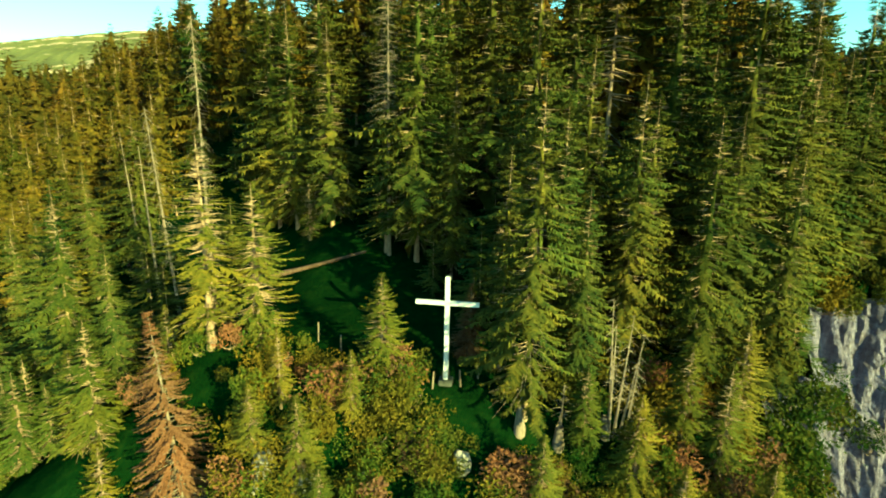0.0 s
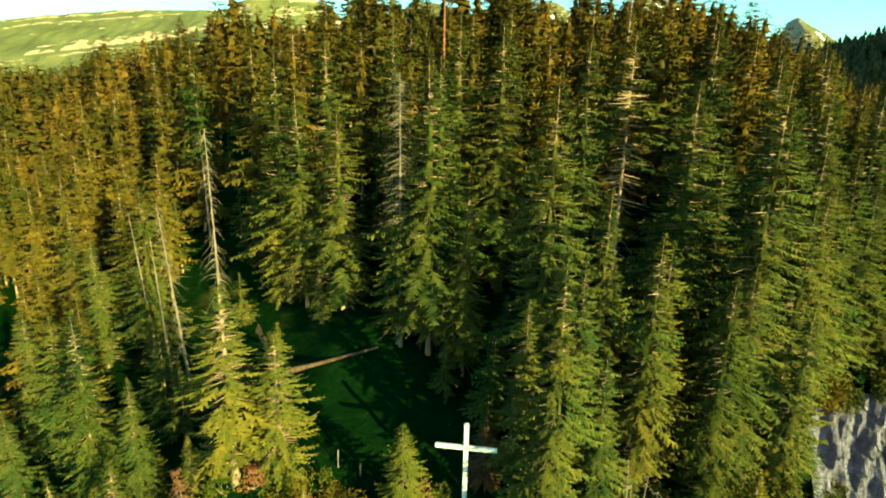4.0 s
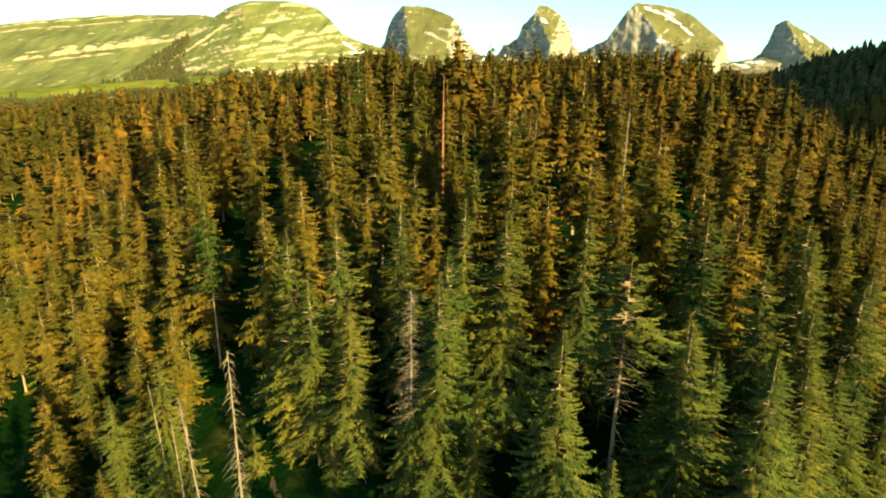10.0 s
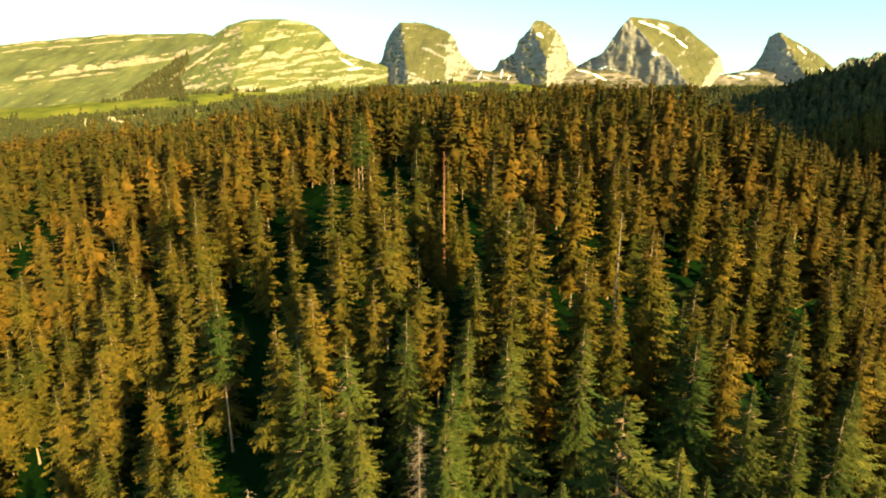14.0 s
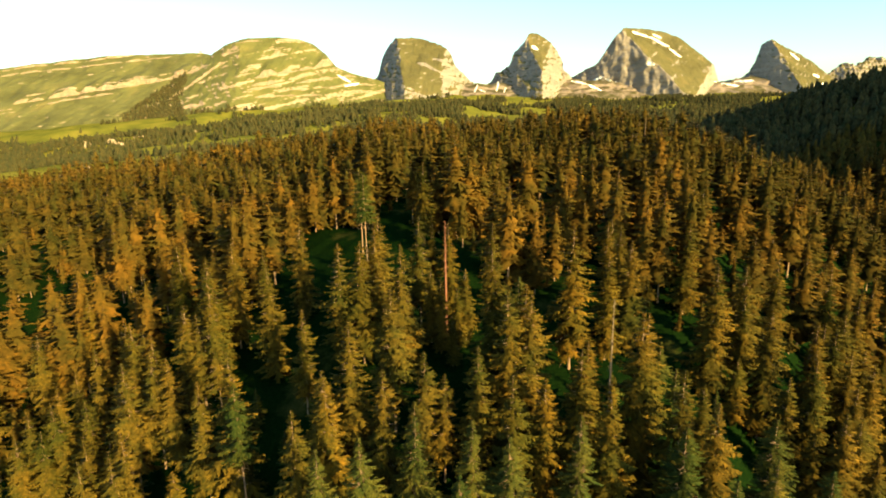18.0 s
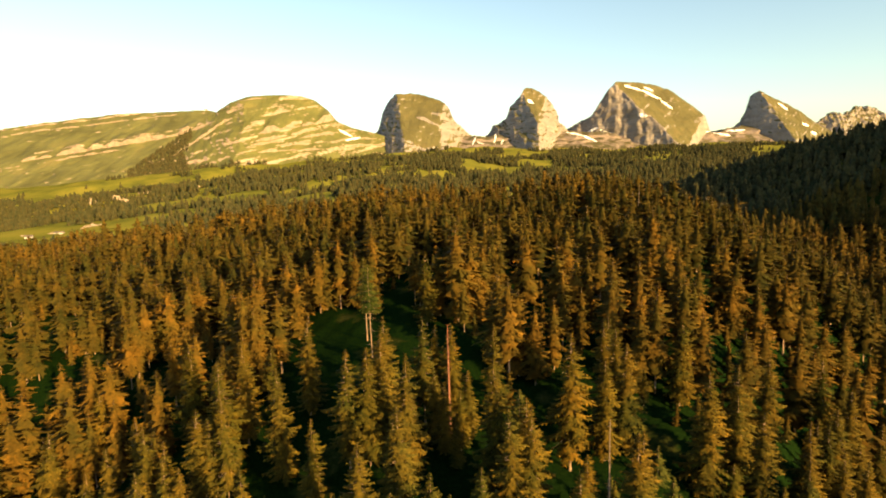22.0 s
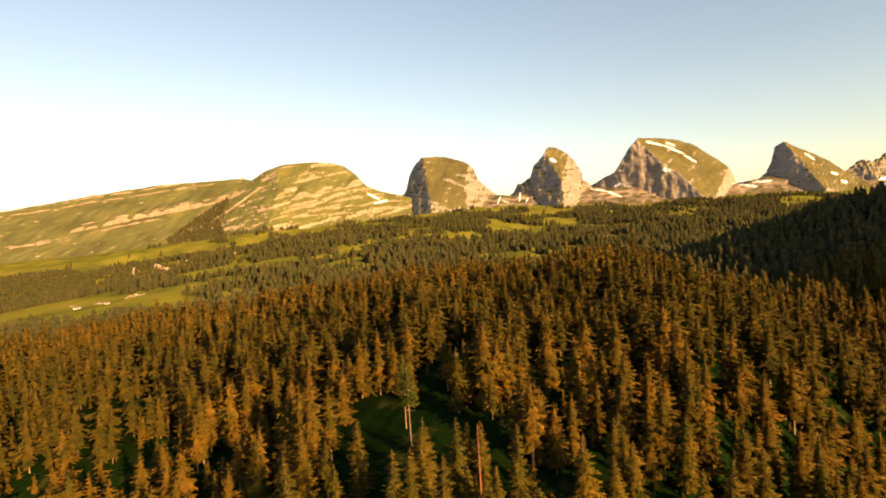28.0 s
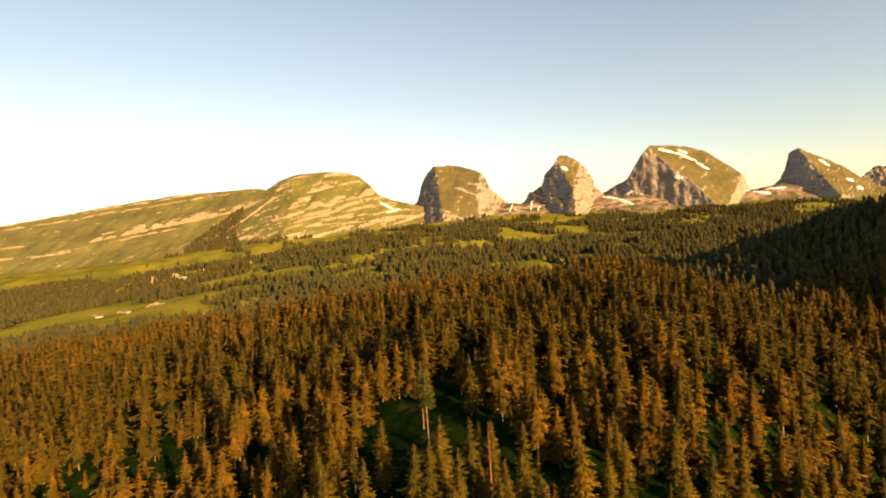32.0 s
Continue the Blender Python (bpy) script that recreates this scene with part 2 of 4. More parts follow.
def brink(x):
    """Where the level ground ends and the drop in front begins."""
    # beyond x = 42 the brink juts forward: unseen ground added to shade the wall
    return 28 + np.interp(x, [-120, -60, -30, -15, -5, 14, 18, 22, 27, 31, 36, 42, 50, 80, 140], [20, 8, 1, -1, 0, 0, 2, 4.5, 12.5, 14.5, 15.5, 17, -4, -12, -10])


def height(x, y):
    """Ground height over the plan: a wooded spur that rises from the cross, falls off to a cliff and to both sides, a valley and the slope behind."""
    x, y = np.asarray(x, float), np.asarray(y, float)
    z = np.interp(y, SPINE_Y, SPINE_Z)
    left = np.interp(y, [0, 30, 50, 80, 100, 150, 240, 400, 600, 1300, 3000], [0.6, 0.6, 0.45, 0.37, 0.27, 0.22, 0.16, 0.12, 0.09, 0.075, 0.05])
    z = z - left * np.maximum(0, -x - np.interp(y, [0, 30, 48, 80, 400, 1000], [13, 13, 9, 11, 30, 40]))
    z = z + 2.6 * np.exp(-((x + 12.5) / 4) ** 2 - ((y - 30.5) / 3.2) ** 2)
    z = z - 9.5 * smooth(28.6, 26.4, y) * smooth(2, 21, y) * smooth(-22, -18, x) * (1 - smooth(-12.5, -10, x))
    # the spur's right flank and the side valley
    z = z + np.interp(y, [150, 290, 400, 520], [0, 0.05, 0.09, 0.03]) * np.clip(x, 0, 95)
    rim = np.interp(y, [10, 45, 60, 75, 100, 120, 135, 175, 240, 300, 400, 500, 700], [30, 32, 29, 31, 43, 54, 60, 82, 110, 132, 134, 130, 150])
    off = np.maximum(0, x - rim)
    ease = np.interp(y, [0, 150, 200, 330, 420, 700], [0, 0, 0.42, 0.38, 0.1, 0.8]) * np.where(y < 420, smooth(120, 62, off), 1.0)
    z = z - np.minimum(62, 0.85 * off ** 2 / (off + 16)) * (1 - ease)
    shoulder = np.interp(y, [60, 80, 100, 120, 135, 160], [36, 40, 44, 58, 70, 96])
    z = z - 11 * smooth(0, 26, -x - shoulder) * smooth(52, 72, y) * smooth(200, 150, y)
    z = z + 2.5 * smooth(60, 130, y) * smooth(700, 480, y) * smooth(60, -20, x)
    z = z + 20 * np.exp(-((y - 730) / 190) ** 2) * smooth(240, 60, x)
    # the shaded hill, and an unseen shoulder added to keep the low sun off it
    z = z + 84 * np.exp(-((x - 530) / 235) ** 2 - ((y - 700) / 200) ** 2)
    z = z + np.interp(y, [-850, -620, -350, -100, 450, 860], [0, 150, 200, 290, 300, 0]) * np.exp(-((x - 790) / 190) ** 2)
    # the drop in front: brushy slope, and a rock wall to the right of the cross
    out = np.maximum(0, brink(x) - y)
    slope = np.interp(out, [0, 1.5, 4.5, 8.5, 18, 60, 400], [0, 0.4, 3.4, 9, 27, 62, 110])
    wall = np.interp(out, [0, 1, 3, 6, 20, 60, 400], [0, 3, 15, 27, 36, 62, 110])
    k = smooth(16, 22, x)
    z = z - slope * (1 - k) - wall * k
    z = z + 0.5 * waves(x, y, 18, 3, 3) * smooth(1, 12, np.abs(y - 28) + np.abs(x) * 0.5) + 3.0 * waves(x, y, 160, 4, 3) * smooth(150, 350, y) + 22 * waves(x, y, 900, 5, 4) * smooth(700, 1600, y)
    return z


def lie(x, y):
    return float(height(x, y))


def spread(fine, step, coarse, grow):
    """Positions that are even inside fine and widen outwards to coarse."""
    mid = list(np.arange(fine[0], fine[1] + 0.01, step))
    lo, hi, s = [fine[0]], [fine[1]], step
    while hi[-1] < coarse[1] or lo[-1] > coarse[0]:
        s *= grow
        if hi[-1] < coarse[1]:
            hi.append(min(coarse[1], hi[-1] + min(s, 60)))
        if lo[-1] > coarse[0]:
            lo.append(max(coarse[0], lo[-1] - min(s, 60)))
    return np.array(lo[:0:-1] + mid + hi[1:])


def sheet(xs, ys, z):
    gx, gy = np.meshgrid(xs, ys)
    n, m = len(ys), len(xs)
    i = (np.arange(n - 1)[:, None] * m + np.arange(m - 1)).ravel()
    return np.stack([gx, gy, z(gx, gy)], -1).reshape(-1, 3), np.stack([i, i + 1, i + m + 1, i + m], -1)


xs, ys = spread((-90, 100), 2.0, (-4200, 4200), 1.09), spread((-10, 170), 2.0, (-2500, 4300), 1.07)
verts, faces = sheet(xs, ys, height)
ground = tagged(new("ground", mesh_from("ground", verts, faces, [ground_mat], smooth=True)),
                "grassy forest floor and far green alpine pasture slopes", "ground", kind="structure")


# ---------------------------------------------------------------- mountains
def bed_at(bed, x, seed):
    """The lower edge and the height of a bed of rock along x."""
    x0, z0, dip, tall, xa, xb = bed
    reach = smooth(xa, xa + 90, x) * (1 - smooth(xb - 90, xb, x))
    high = tall * reach * np.clip(0.6 + 0.8 * waves(x, 0 * x, 190, seed + 40, 4), 0.0, 1.4)
    return z0 + dip * (x - x0) + 7 * waves(x, 0 * x, 300, seed, 4), high


def rock_bands(owner, y_at, crest, beds, seed):
    """Each bed's bare face as a part of its mountain, broken where the turf runs over it."""
    cx, cz = np.array(crest, float).T
    for n, bed in enumerate(beds):
        x = np.linspace(bed[4], bed[5], int((bed[5] - bed[4]) / 6))
        line, high = bed_at(bed, x, seed + n)
        there = (high > 2.5) & (line + high < np.interp(x, cx, cz) - 3)
        rows = []
        for up, out in ((-0.25, -2.0), (0.0, 1.5), (0.35, 2.5), (0.7, 2.0), (1.0, 1.0), (1.15, -2.0)):
            z = line + up * high + 2.0 * waves(x, 60 * up + 0 * x, 30, seed + n, 3)
            rows.append(np.stack([x, y_at(x, z) - out - 1.5 * waves(x, 40 * up + 0 * x, 26, seed + n + 5, 3), z], -1))
        pts, m = np.concatenate(rows), len(x)
        i = (np.arange(5)[:, None] * m + np.arange(m - 1)).ravel()
        i = i[there[i % m] & there[i % m + 1]]
        if len(i) > 20:
            ob = new("rock_band", mesh_from("rock_band", pts, np.stack([i, i + 1, i + m + 1, i + m], -1), [band_mat]))
            ob.parent = owner
            tagged(ob, "broken band of cream limestone", kind="stuff")


def face(planes, beds=(), rough=1.0, seed=1):
    """How far off a mountain's front lies at (x, z). planes: (y, x, z, lean along x, lean along z, crags), the solid's sides;
    beds: (x, z, dip, height, from, to), beds of rock that crop out as broken steps."""
    def y_at(x, z):
        low = z + 0.0
        for n in range(len(beds)):
            line, high = bed_at(beds[n], x, seed + n)
            low = low - np.clip(z - line, 0, high) + high * np.clip((z - line - high) / 70, 0, 1)
        out = np.full(np.shape(x), -1e9)
        for n, (y0, x0, z0, bx, cz, crags) in enumerate(planes):
            crag = crags * (12 * waves(x, z * 0.45, 120, seed + 7 * n, 4) + 7 * np.abs(waves(x, z * 0.3, 46, seed + 7 * n + 1, 4)) + 4 * waves(x * 0.4, z, 30, seed + 7 * n + 2, 3))
            out = np.maximum(out, y0 + bx * (x - x0) + cz * (low - z0) + crag)
        return out + rough * (9 * waves(x, z, 210, seed + 90, 5) + 3 * waves(x, z, 50, seed + 91, 3))
    return y_at


def mountain(name, label, crest, foot, y_at, mat, jag=2.0, seed=1, rows=110, cols=170):
    """A peak from its foot up to its crest line, (x, z) along the skyline, and down again behind."""
    cx, cz = np.array(crest, float).T
    x = np.linspace(cx[0], cx[-1], cols)
    top = np.interp(x, cx, cz)
    for _ in range(2):
        top[1:-1] = 0.5 * top[1:-1] + 0.25 * (top[:-2] + top[2:])
    top = top + jag * (2.2 * waves(x, 0 * x, 90, seed, 4) + 1.2 * waves(x, 0 * x, 30, seed + 1, 3))
    s = np.linspace(0, 1, rows)[:, None]
    z = foot + (top - foot) * s
    gx = np.repeat(x[None], rows, 0)
    y = y_at(gx, z)
    behind = np.stack([x, y[-1] + 240, np.full(cols, foot - 40.0)], -1)
    pts = np.concatenate([np.stack([gx, y, z], -1).reshape(-1, 3), np.stack([x, y[-1] + 25, top - 6], -1), behind])
    i = (np.arange(rows + 1)[:, None] * cols + np.arange(cols - 1)).ravel()
    f = np.stack([i, i + 1, i + cols + 1, i + cols], -1)
    return tagged(new(name, mesh_from(name, pts, f, [mat], smooth=True)), label, "mountain")


RIDGE_CREST = [(-4216, 273), (-3531, 385), (-3081, 451), (-2634, 524), (-2193, 584), (-1760, 597), (-1566, 603), (-1420, 562), (-1170, 482), (-921, 403)]
RIDGE_BEDS = [
    (-2300, 545, 0.13, 13, -4100, -1430), (-2300, 500, 0.13, 9, -3700, -1700), (-1900, 400, 0.17, 7, -2500, -1500),
    (-2101, 318, 0.18, 34, -2500, -1500), (-2300, 250, 0.17, 9, -2800, -1900), (-3280, 232, 0.06, 13, -3700, -2900), (-3100, 160, 0.05, 10, -3600, -2500)]
ridge_y = face([(3890, -2300, 585, 0.02, 1.55, 0.3)], RIDGE_BEDS, 1.2, 11)
ridge = mountain("mountain_ridge", "long grassy mountain ridge with pale limestone bands", RIDGE_CREST, -60, ridge_y, ridge_mat, 0.8, 11, 200, 300)
DOME_CREST = [(-2250, -90), (-1884, 117), (-1679, 268), (-1516, 379), (-1353, 500), (-1233, 579), (-1115, 616), (-962, 624), (-811, 621), (-718, 589), (-629, 515), (-576, 448), (-485, 405), (-337, 369), (-200, 320)]
DOME_BEDS = [
    (-613, 452, 0.26, 26, -1090, -480), (-613, 405, 0.26, 16, -1060, -470), (-613, 360, 0.18, 12, -1050, -420), (-700, 305, 0.08, 9, -1080, -300),
    (-700, 262, 0.05, 14, -1000, -220), (-950, 596, 0.05, 7, -1230, -700), (-1380, 330, 0.75, 20, -1560, -1180)]
dome_y = face([(3490, -900, 615, 0.10, 1.30, 0.25), (3370, -1560, 360, -0.45, 1.10, 0.5), (3500, -620, 500, 0.45, 1.05, 0.5)], DOME_BEDS, 1.2, 12)
dome = mountain("mountain_dome", "rounded green mountain dome with sloping cream rock bands", DOME_CREST, -90, dome_y, dome_mat, 0.8, 12, 200, 300)
rock_bands(ridge, ridge_y, RIDGE_CREST, RIDGE_BEDS, 11)
rock_bands(dome, dome_y, DOME_CREST, DOME_BEDS, 12)
butte_y = face([(3560, -60, 560, 0.25, 1.1, 0.3), (3569, -200, 600, -1.6, 0.8, 1.3), (3589, 100, 550, 1.5, 0.9, 1.2), (3290, -60, 380, 0.15, 0.45, 1.2)], seed=13, beds=[(60, 470, -0.5, 22, -20, 190), (60, 400, -0.4, 20, -120, 190)])
mountain("mountain_butte", "blunt limestone peak with a grassy brow and sheer flanks",
                 [(-440, 340), (-404, 371), (-332, 404), (-307, 505), (-276, 571), (-215, 621), (-100, 628), (-24, 619), (88, 577), (136, 543), (164, 446), (230, 403), (266, 363), (332, 332), (360, 290)],
                 130, butte_y, peak_mat, 2.2, 13)
horn_y = face([(3560, 690, 570, 0.3, 1.15, 0.35), (3573, 620, 600, -1.5, 0.7, 1.3), (3590, 800, 520, 1.4, 0.5, 1.2), (3253, 690, 380, 0.05, 0.35, 1.2)], seed=14, beds=[(800, 420, 0.3, 34, 730, 900)])
horn = mountain("mountain_horn", "narrow pointed limestone peak with a warm sunlit brow",
                [(340, 300), (359, 330), (418, 372), (440, 425), (459, 412), (517, 449), (548, 534), (612, 594), (641, 641), (687, 649), (734, 623), (805, 554), (858, 494), (880, 417), (964, 373), (1016, 313)],
                130, horn_y, peak_mat, 2.4, 14)
slab_y = face([(3560, 1450, 560, 0.35, 0.95, 0.22), (3560, 1190, 560, -1.4, 0.2, 1.3), (3527, 1248, 600, -0.9, 0.02, 1.2), (3560, 1820, 400, 1.0, 0.2, 0.9)], rough=0.9, seed=15)
slab = mountain("mountain_slab", "broad tilted peak with a green slab and grey cliff",
                [(850, 300), (887, 341), (964, 381), (1099, 458), (1149, 549), (1182, 614), (1229, 664), (1407, 662), (1535, 646), (1644, 608), (1678, 568), (1766, 488), (1835, 408), (1860, 332), (1920, 290)],
                110, slab_y, peak_mat, 1.6, 15)
fang_y = face([(3560, 2330, 480, 0.3, 0.95, 0.3), (3611, 2215, 570, -1.8, 0.6, 1.3), (3357, 2330, 330, 0.1, 0.35, 1.0)], seed=16)
fang = mountain("mountain_fang", "sharp rock peak with a grassy sunlit flank",
                [(1940, 300), (1977, 335), (2088, 357), (2118, 389), (2155, 461), (2189, 570), (2215, 586), (2314, 524), (2454, 440), (2504, 362), (2557, 326), (2626, 280)],
                110, fang_y, peak_mat, 1.6, 16)
crag_y = face([(3620, 2850, 400, 0.15, 0.75, 1.2), (3560, 2740, 400, -0.9, 0.3, 1.5)], rough=1.6, seed=17)
crag = mountain("mountain_crag", "jagged grey limestone summits at the range's end",
                [(2540, 270), (2592, 325), (2668, 395), (2724, 436), (2806, 412), (2925, 471), (3069, 468), (3204, 265)], 90, crag_y, peak_mat, 4.0, 17)
saddle_y = face([(3620, 600, 350, 0.0, 1.75, 0.6)], rough=1.7, seed=18, beds=[(0, 300, 0.0, 14, -500, 2700), (0, 262, 0.01, 10, -400, 2000), (0, 225, -0.01, 12, -300, 2500)])
saddle = mountain("mountain_saddle", "low pinkish scree saddles that join the peaks",
                  [(-700, 380), (-475, 396), (-365, 372), (-250, 345), (290, 346), (330, 334), (420, 340), (950, 360), (1000, 350), (1930, 318), (2000, 345), (2110, 360), (2560, 300), (2700, 290), (3300, 290), (3900, 240)],
                  40, saddle_y, scree_mat, 2.0, 18, 120, 360)


def snow_patch(owner, y_at, x, z, long, broad, turn, seed):
    """A thin sheet of old snow lying on a mountain face."""
    a = np.linspace(-1, 1, 22)
    u, v = np.meshgrid(a, a)
    px = x + u * long * math.cos(turn) - v * broad * math.sin(turn)
    pz = z + u * long * math.sin(turn) + v * broad * math.cos(turn)
    edge = u ** 2 + v ** 2 + 0.5 * waves(px, pz * 2, long * 0.8, seed, 3)
    pts = np.stack([px, y_at(px, pz) - 2.5, pz], -1).reshape(-1, 3)
    i = (np.arange(21)[:, None] * 22 + np.arange(21)).ravel()
    f = np.stack([i, i + 1, i + 23, i + 22], -1)
    f = f[edge.reshape(-1)[f].max(1) < 0.95]
    ob = new("snow_patch", mesh_from("snow_patch", pts, f, [snow_mat], smooth=True))
    ob.parent = owner
    return tagged(ob, "streak of old white snow")


for owner, y_at, x, z, long, broad, turn, seed in (
        (slab, slab_y, 1345, 620, 75, 9, -0.32, 1), (slab, slab_y, 1460, 575, 75, 10, -0.45, 2), (slab, slab_y, 1555, 500, 45, 11, -0.72, 3), (slab, slab_y, 1455, 615, 40, 8, -0.35, 4),
        (slab, slab_y, 1350, 425, 26, 14, -0.3, 5), (slab, slab_y, 1190, 330, 60, 11, -0.5, 6), (slab, slab_y, 1860, 310, 40, 10, -0.4, 7), (slab, slab_y, 1100, 360, 40, 9, 0.5, 8),
        (horn, horn_y, 660, 545, 26, 15, -0.6, 9), (fang, fang_y, 2330, 470, 38, 11, -0.75, 10), (fang, fang_y, 2415, 340, 26, 10, -0.3, 11), (fang, fang_y, 2440, 285, 24, 12, -0.2, 12),
        (saddle, saddle_y, -420, 350, 60, 10, -0.1, 21), (saddle, saddle_y, -370, 310, 45, 9, 0.3, 22), (saddle, saddle_y, 290, 305, 34, 5, 1.1, 23), (saddle, saddle_y, 430, 318, 36, 6, 1.25, 24), (saddle, saddle_y, 330, 290, 24, 4, -0.4, 32), (saddle, saddle_y, 470, 290, 26, 4, 0.9, 33), (saddle, saddle_y, -460, 375, 34, 4, -0.5, 34),
        (saddle, saddle_y, 960, 335, 45, 10, -0.3, 25), (saddle, saddle_y, 1040, 300, 50, 10, -0.5, 26), (saddle, saddle_y, 2030, 325, 60, 8, 0.05, 27), (saddle, saddle_y, 1930, 300, 60, 9, -0.2, 28),
        (saddle, saddle_y, 2780, 295, 50, 10, 0.2, 29), (dome, dome_y, -520, 370, 50, 8, -0.5, 30), (dome, dome_y, -470, 330, 50, 8, 0.2, 31)):
    snow_patch(owner, y_at, x, z, long, broad, turn, seed)


# ---------------------------------------------------------------- spruces
def trunk_arrays(rng, h, r, sides, rings, bend=0.0, top=0.03):
    """A tapered stem with a flared foot and a slight bow."""
    t = np.linspace(0, 1, rings) ** 1.7 * 0.985
    a = np.linspace(0, 2 * math.pi, sides, endpoint=False)
    rad = r * ((1 - t) * (1 - top) + top) * (1 + 0.5 * np.exp(-t * h / 0.5))
    ph = rng.uniform(0, 6.28)
    off = bend * np.sin(t * 3.0)
    x = np.cos(a)[None] * rad[:, None] + (off * math.cos(ph))[:, None]
    y = np.sin(a)[None] * rad[:, None] + (off * math.sin(ph))[:, None]
    z = np.repeat((t * h)[:, None], sides, 1)
    v = np.stack([x, y, z], -1).reshape(-1, 3)
    v[:sides, 2] -= 0.8
    f = []
    for i in range(rings - 1):
        for j in range(sides):
            p, q = i * sides + j, i * sides + (j + 1) % sides
            f += [(p, q, q + sides), (p, q + sides, p + sides)]
    return v, np.array(f)


def crown_arrays(rng, h, rad, gap, count, segs, ragged=0.35, fringe=1.0, hang=1.0, lift=0.0, taper=0.62, whorls=25, bare=0.16):
    """Drooping branches all round a stem, each a limb with side twigs and hanging sprays.
    gap: bare share of the stem; ragged: unevenness; fringe: width of the sprays; hang: how far they hang."""
    u = (np.arange(count) + rng.uniform(0, 1, count)) / count
    u = np.where(rng.uniform(0, 1, count) < 0.12, rng.uniform(0, 1, count), u) ** 0.92
    # boughs sit in rough whorls with gaps between
    tiers = max(6, int(whorls * (1 - gap)))
    tier = np.floor(u * tiers)
    u = np.clip((tier + 0.5 + rng.normal(0, 0.22, count) + rng.uniform(-0.3, 0.3, tiers + 2)[tier.astype(int)]) / tiers, 0, 1)
    u = 1 - (1 - u) ** 1.4
    z0 = h * (gap + (0.985 - gap) * u)
    az = np.arange(count) * 2.39996 + rng.normal(0, 0.5, count)
    # a lopsided, clumpy outline
    lump = 1 + ragged * (0.6 * np.sin(az * 1 + u * 9 + rng.uniform(0, 6)) + 0.5 * np.sin(az * 2 - u * 17 + rng.uniform(0, 6)) + 0.5 * np.sin(u * 40 + rng.uniform(0, 6)))
    length = rad * np.minimum(1.0, 1.12 * (1 - u) ** taper + 0.02) * (0.62 + 0.38 * np.minimum(1, u * 3.5 + 0.1)) * np.clip(lump, 0.4, 1.5) * rng.uniform(1 - ragged, 1.15, count)
    length = np.maximum(length, 0.3)
    rise = (u - 0.55) * 0.38 + lift + rng.normal(0, 0.09, count)
    s = np.linspace(bare, 1, segs + 1)
    r = length[:, None] * s
    dz = length[:, None] * (rise[:, None] * s - 0.55 * s ** 2 + 0.42 * s ** 3)
    sway = rng.normal(0, 0.12, (count, 1)) * r * s
    ca, sa = np.cos(az)[:, None], np.sin(az)[:, None]
    p = np.stack([ca * r - sa * sway, sa * r + ca * sway, z0[:, None] + dz], -1)          # count, segs+1, 3
    a, b = p[:, :-1], p[:, 1:]
    mid, along = (a + b) / 2, b - a
    side = np.stack([-np.sin(az), np.cos(az), np.zeros(count)], -1)[:, None]
    sm = (s[:-1] + s[1:]) / 2
    w = (0.40 * fringe * np.maximum(length, 0.7)[:, None] * (1.08 - 0.75 * sm) * (0.5 + np.minimum(1, sm * 2.5) * 0.5))[..., None]
    j = lambda lo, hi: rng.uniform(lo, hi, (count, segs, 1))
    down = np.array([0, 0, -1.0])
    quads = []
    for sign in (1, -1):
        tip = mid + sign * side * w * j(0.6, 1.25) + along * j(0.3, 1.3) + down * w * j(0.05, 0.55) * hang
        quads.append(np.stack([a - along * 0.15, tip, b], 2))
    tip = mid + down * w * j(0.5, 1.25) * hang + side * w * j(-0.35, 0.35) + along * j(-0.2, 0.6)
    quads.append(np.stack([a, b + along * 0.2, tip], 2))
    v = np.concatenate([q.reshape(-1, 3) for q in quads])
    f = np.arange(len(v)).reshape(-1, 3)
    n = crown_normals(rng, v, h, rad)
    # each spray shows its outer side
    t = v[f]
    inward = (np.cross(t[:, 1] - t[:, 0], t[:, 2] - t[:, 0]) * n[f].mean(1)).sum(1) < 0
    f[inward] = f[inward][:, ::-1]
    return v, f, n


def crown_normals(rng, v, h, rad):
    """Normals that follow the crown's round form, a little ruffled: needles point every way."""
    out = v * (1, 1, 0)
    out = out / np.maximum(np.linalg.norm(out, axis=1, keepdims=True), 0.25)
    n = out + np.array([0, 0, 0.40]) + np.repeat(rng.normal(0, 0.20, (len(v) // 3, 3)), 3, 0)
    return n / np.linalg.norm(n, axis=1, keepdims=True)


def limb_arrays(rng, h, rad, gap, count, taper):
    """Bare inner limbs that show between the sprays, from the stem outwards."""
    u = rng.uniform(0.02, 0.92, count)
    z, a = h * (gap * 0.8 + (0.98 - gap * 0.8) * u), rng.uniform(0, 6.283, count)
    l = rad * np.minimum(1, 1.1 * (1 - u) ** taper) * rng.uniform(0.4, 0.8, count)
    d = np.stack([np.cos(a), np.sin(a), (u - 0.6) * 0.35 + rng.normal(0, 0.08, count)], -1) * l[:, None]
    c, t = np.stack([0 * z, 0 * z, z], -1), np.array([0, 0, 0.045])
    o = np.stack([-np.sin(a), np.cos(a), 0 * a], -1) * 0.04
    v = np.stack([c + t, c - t, c + d, c + o, c - o, c + d], 1).reshape(-1, 3)
    return v, np.arange(len(v)).reshape(-1, 3)


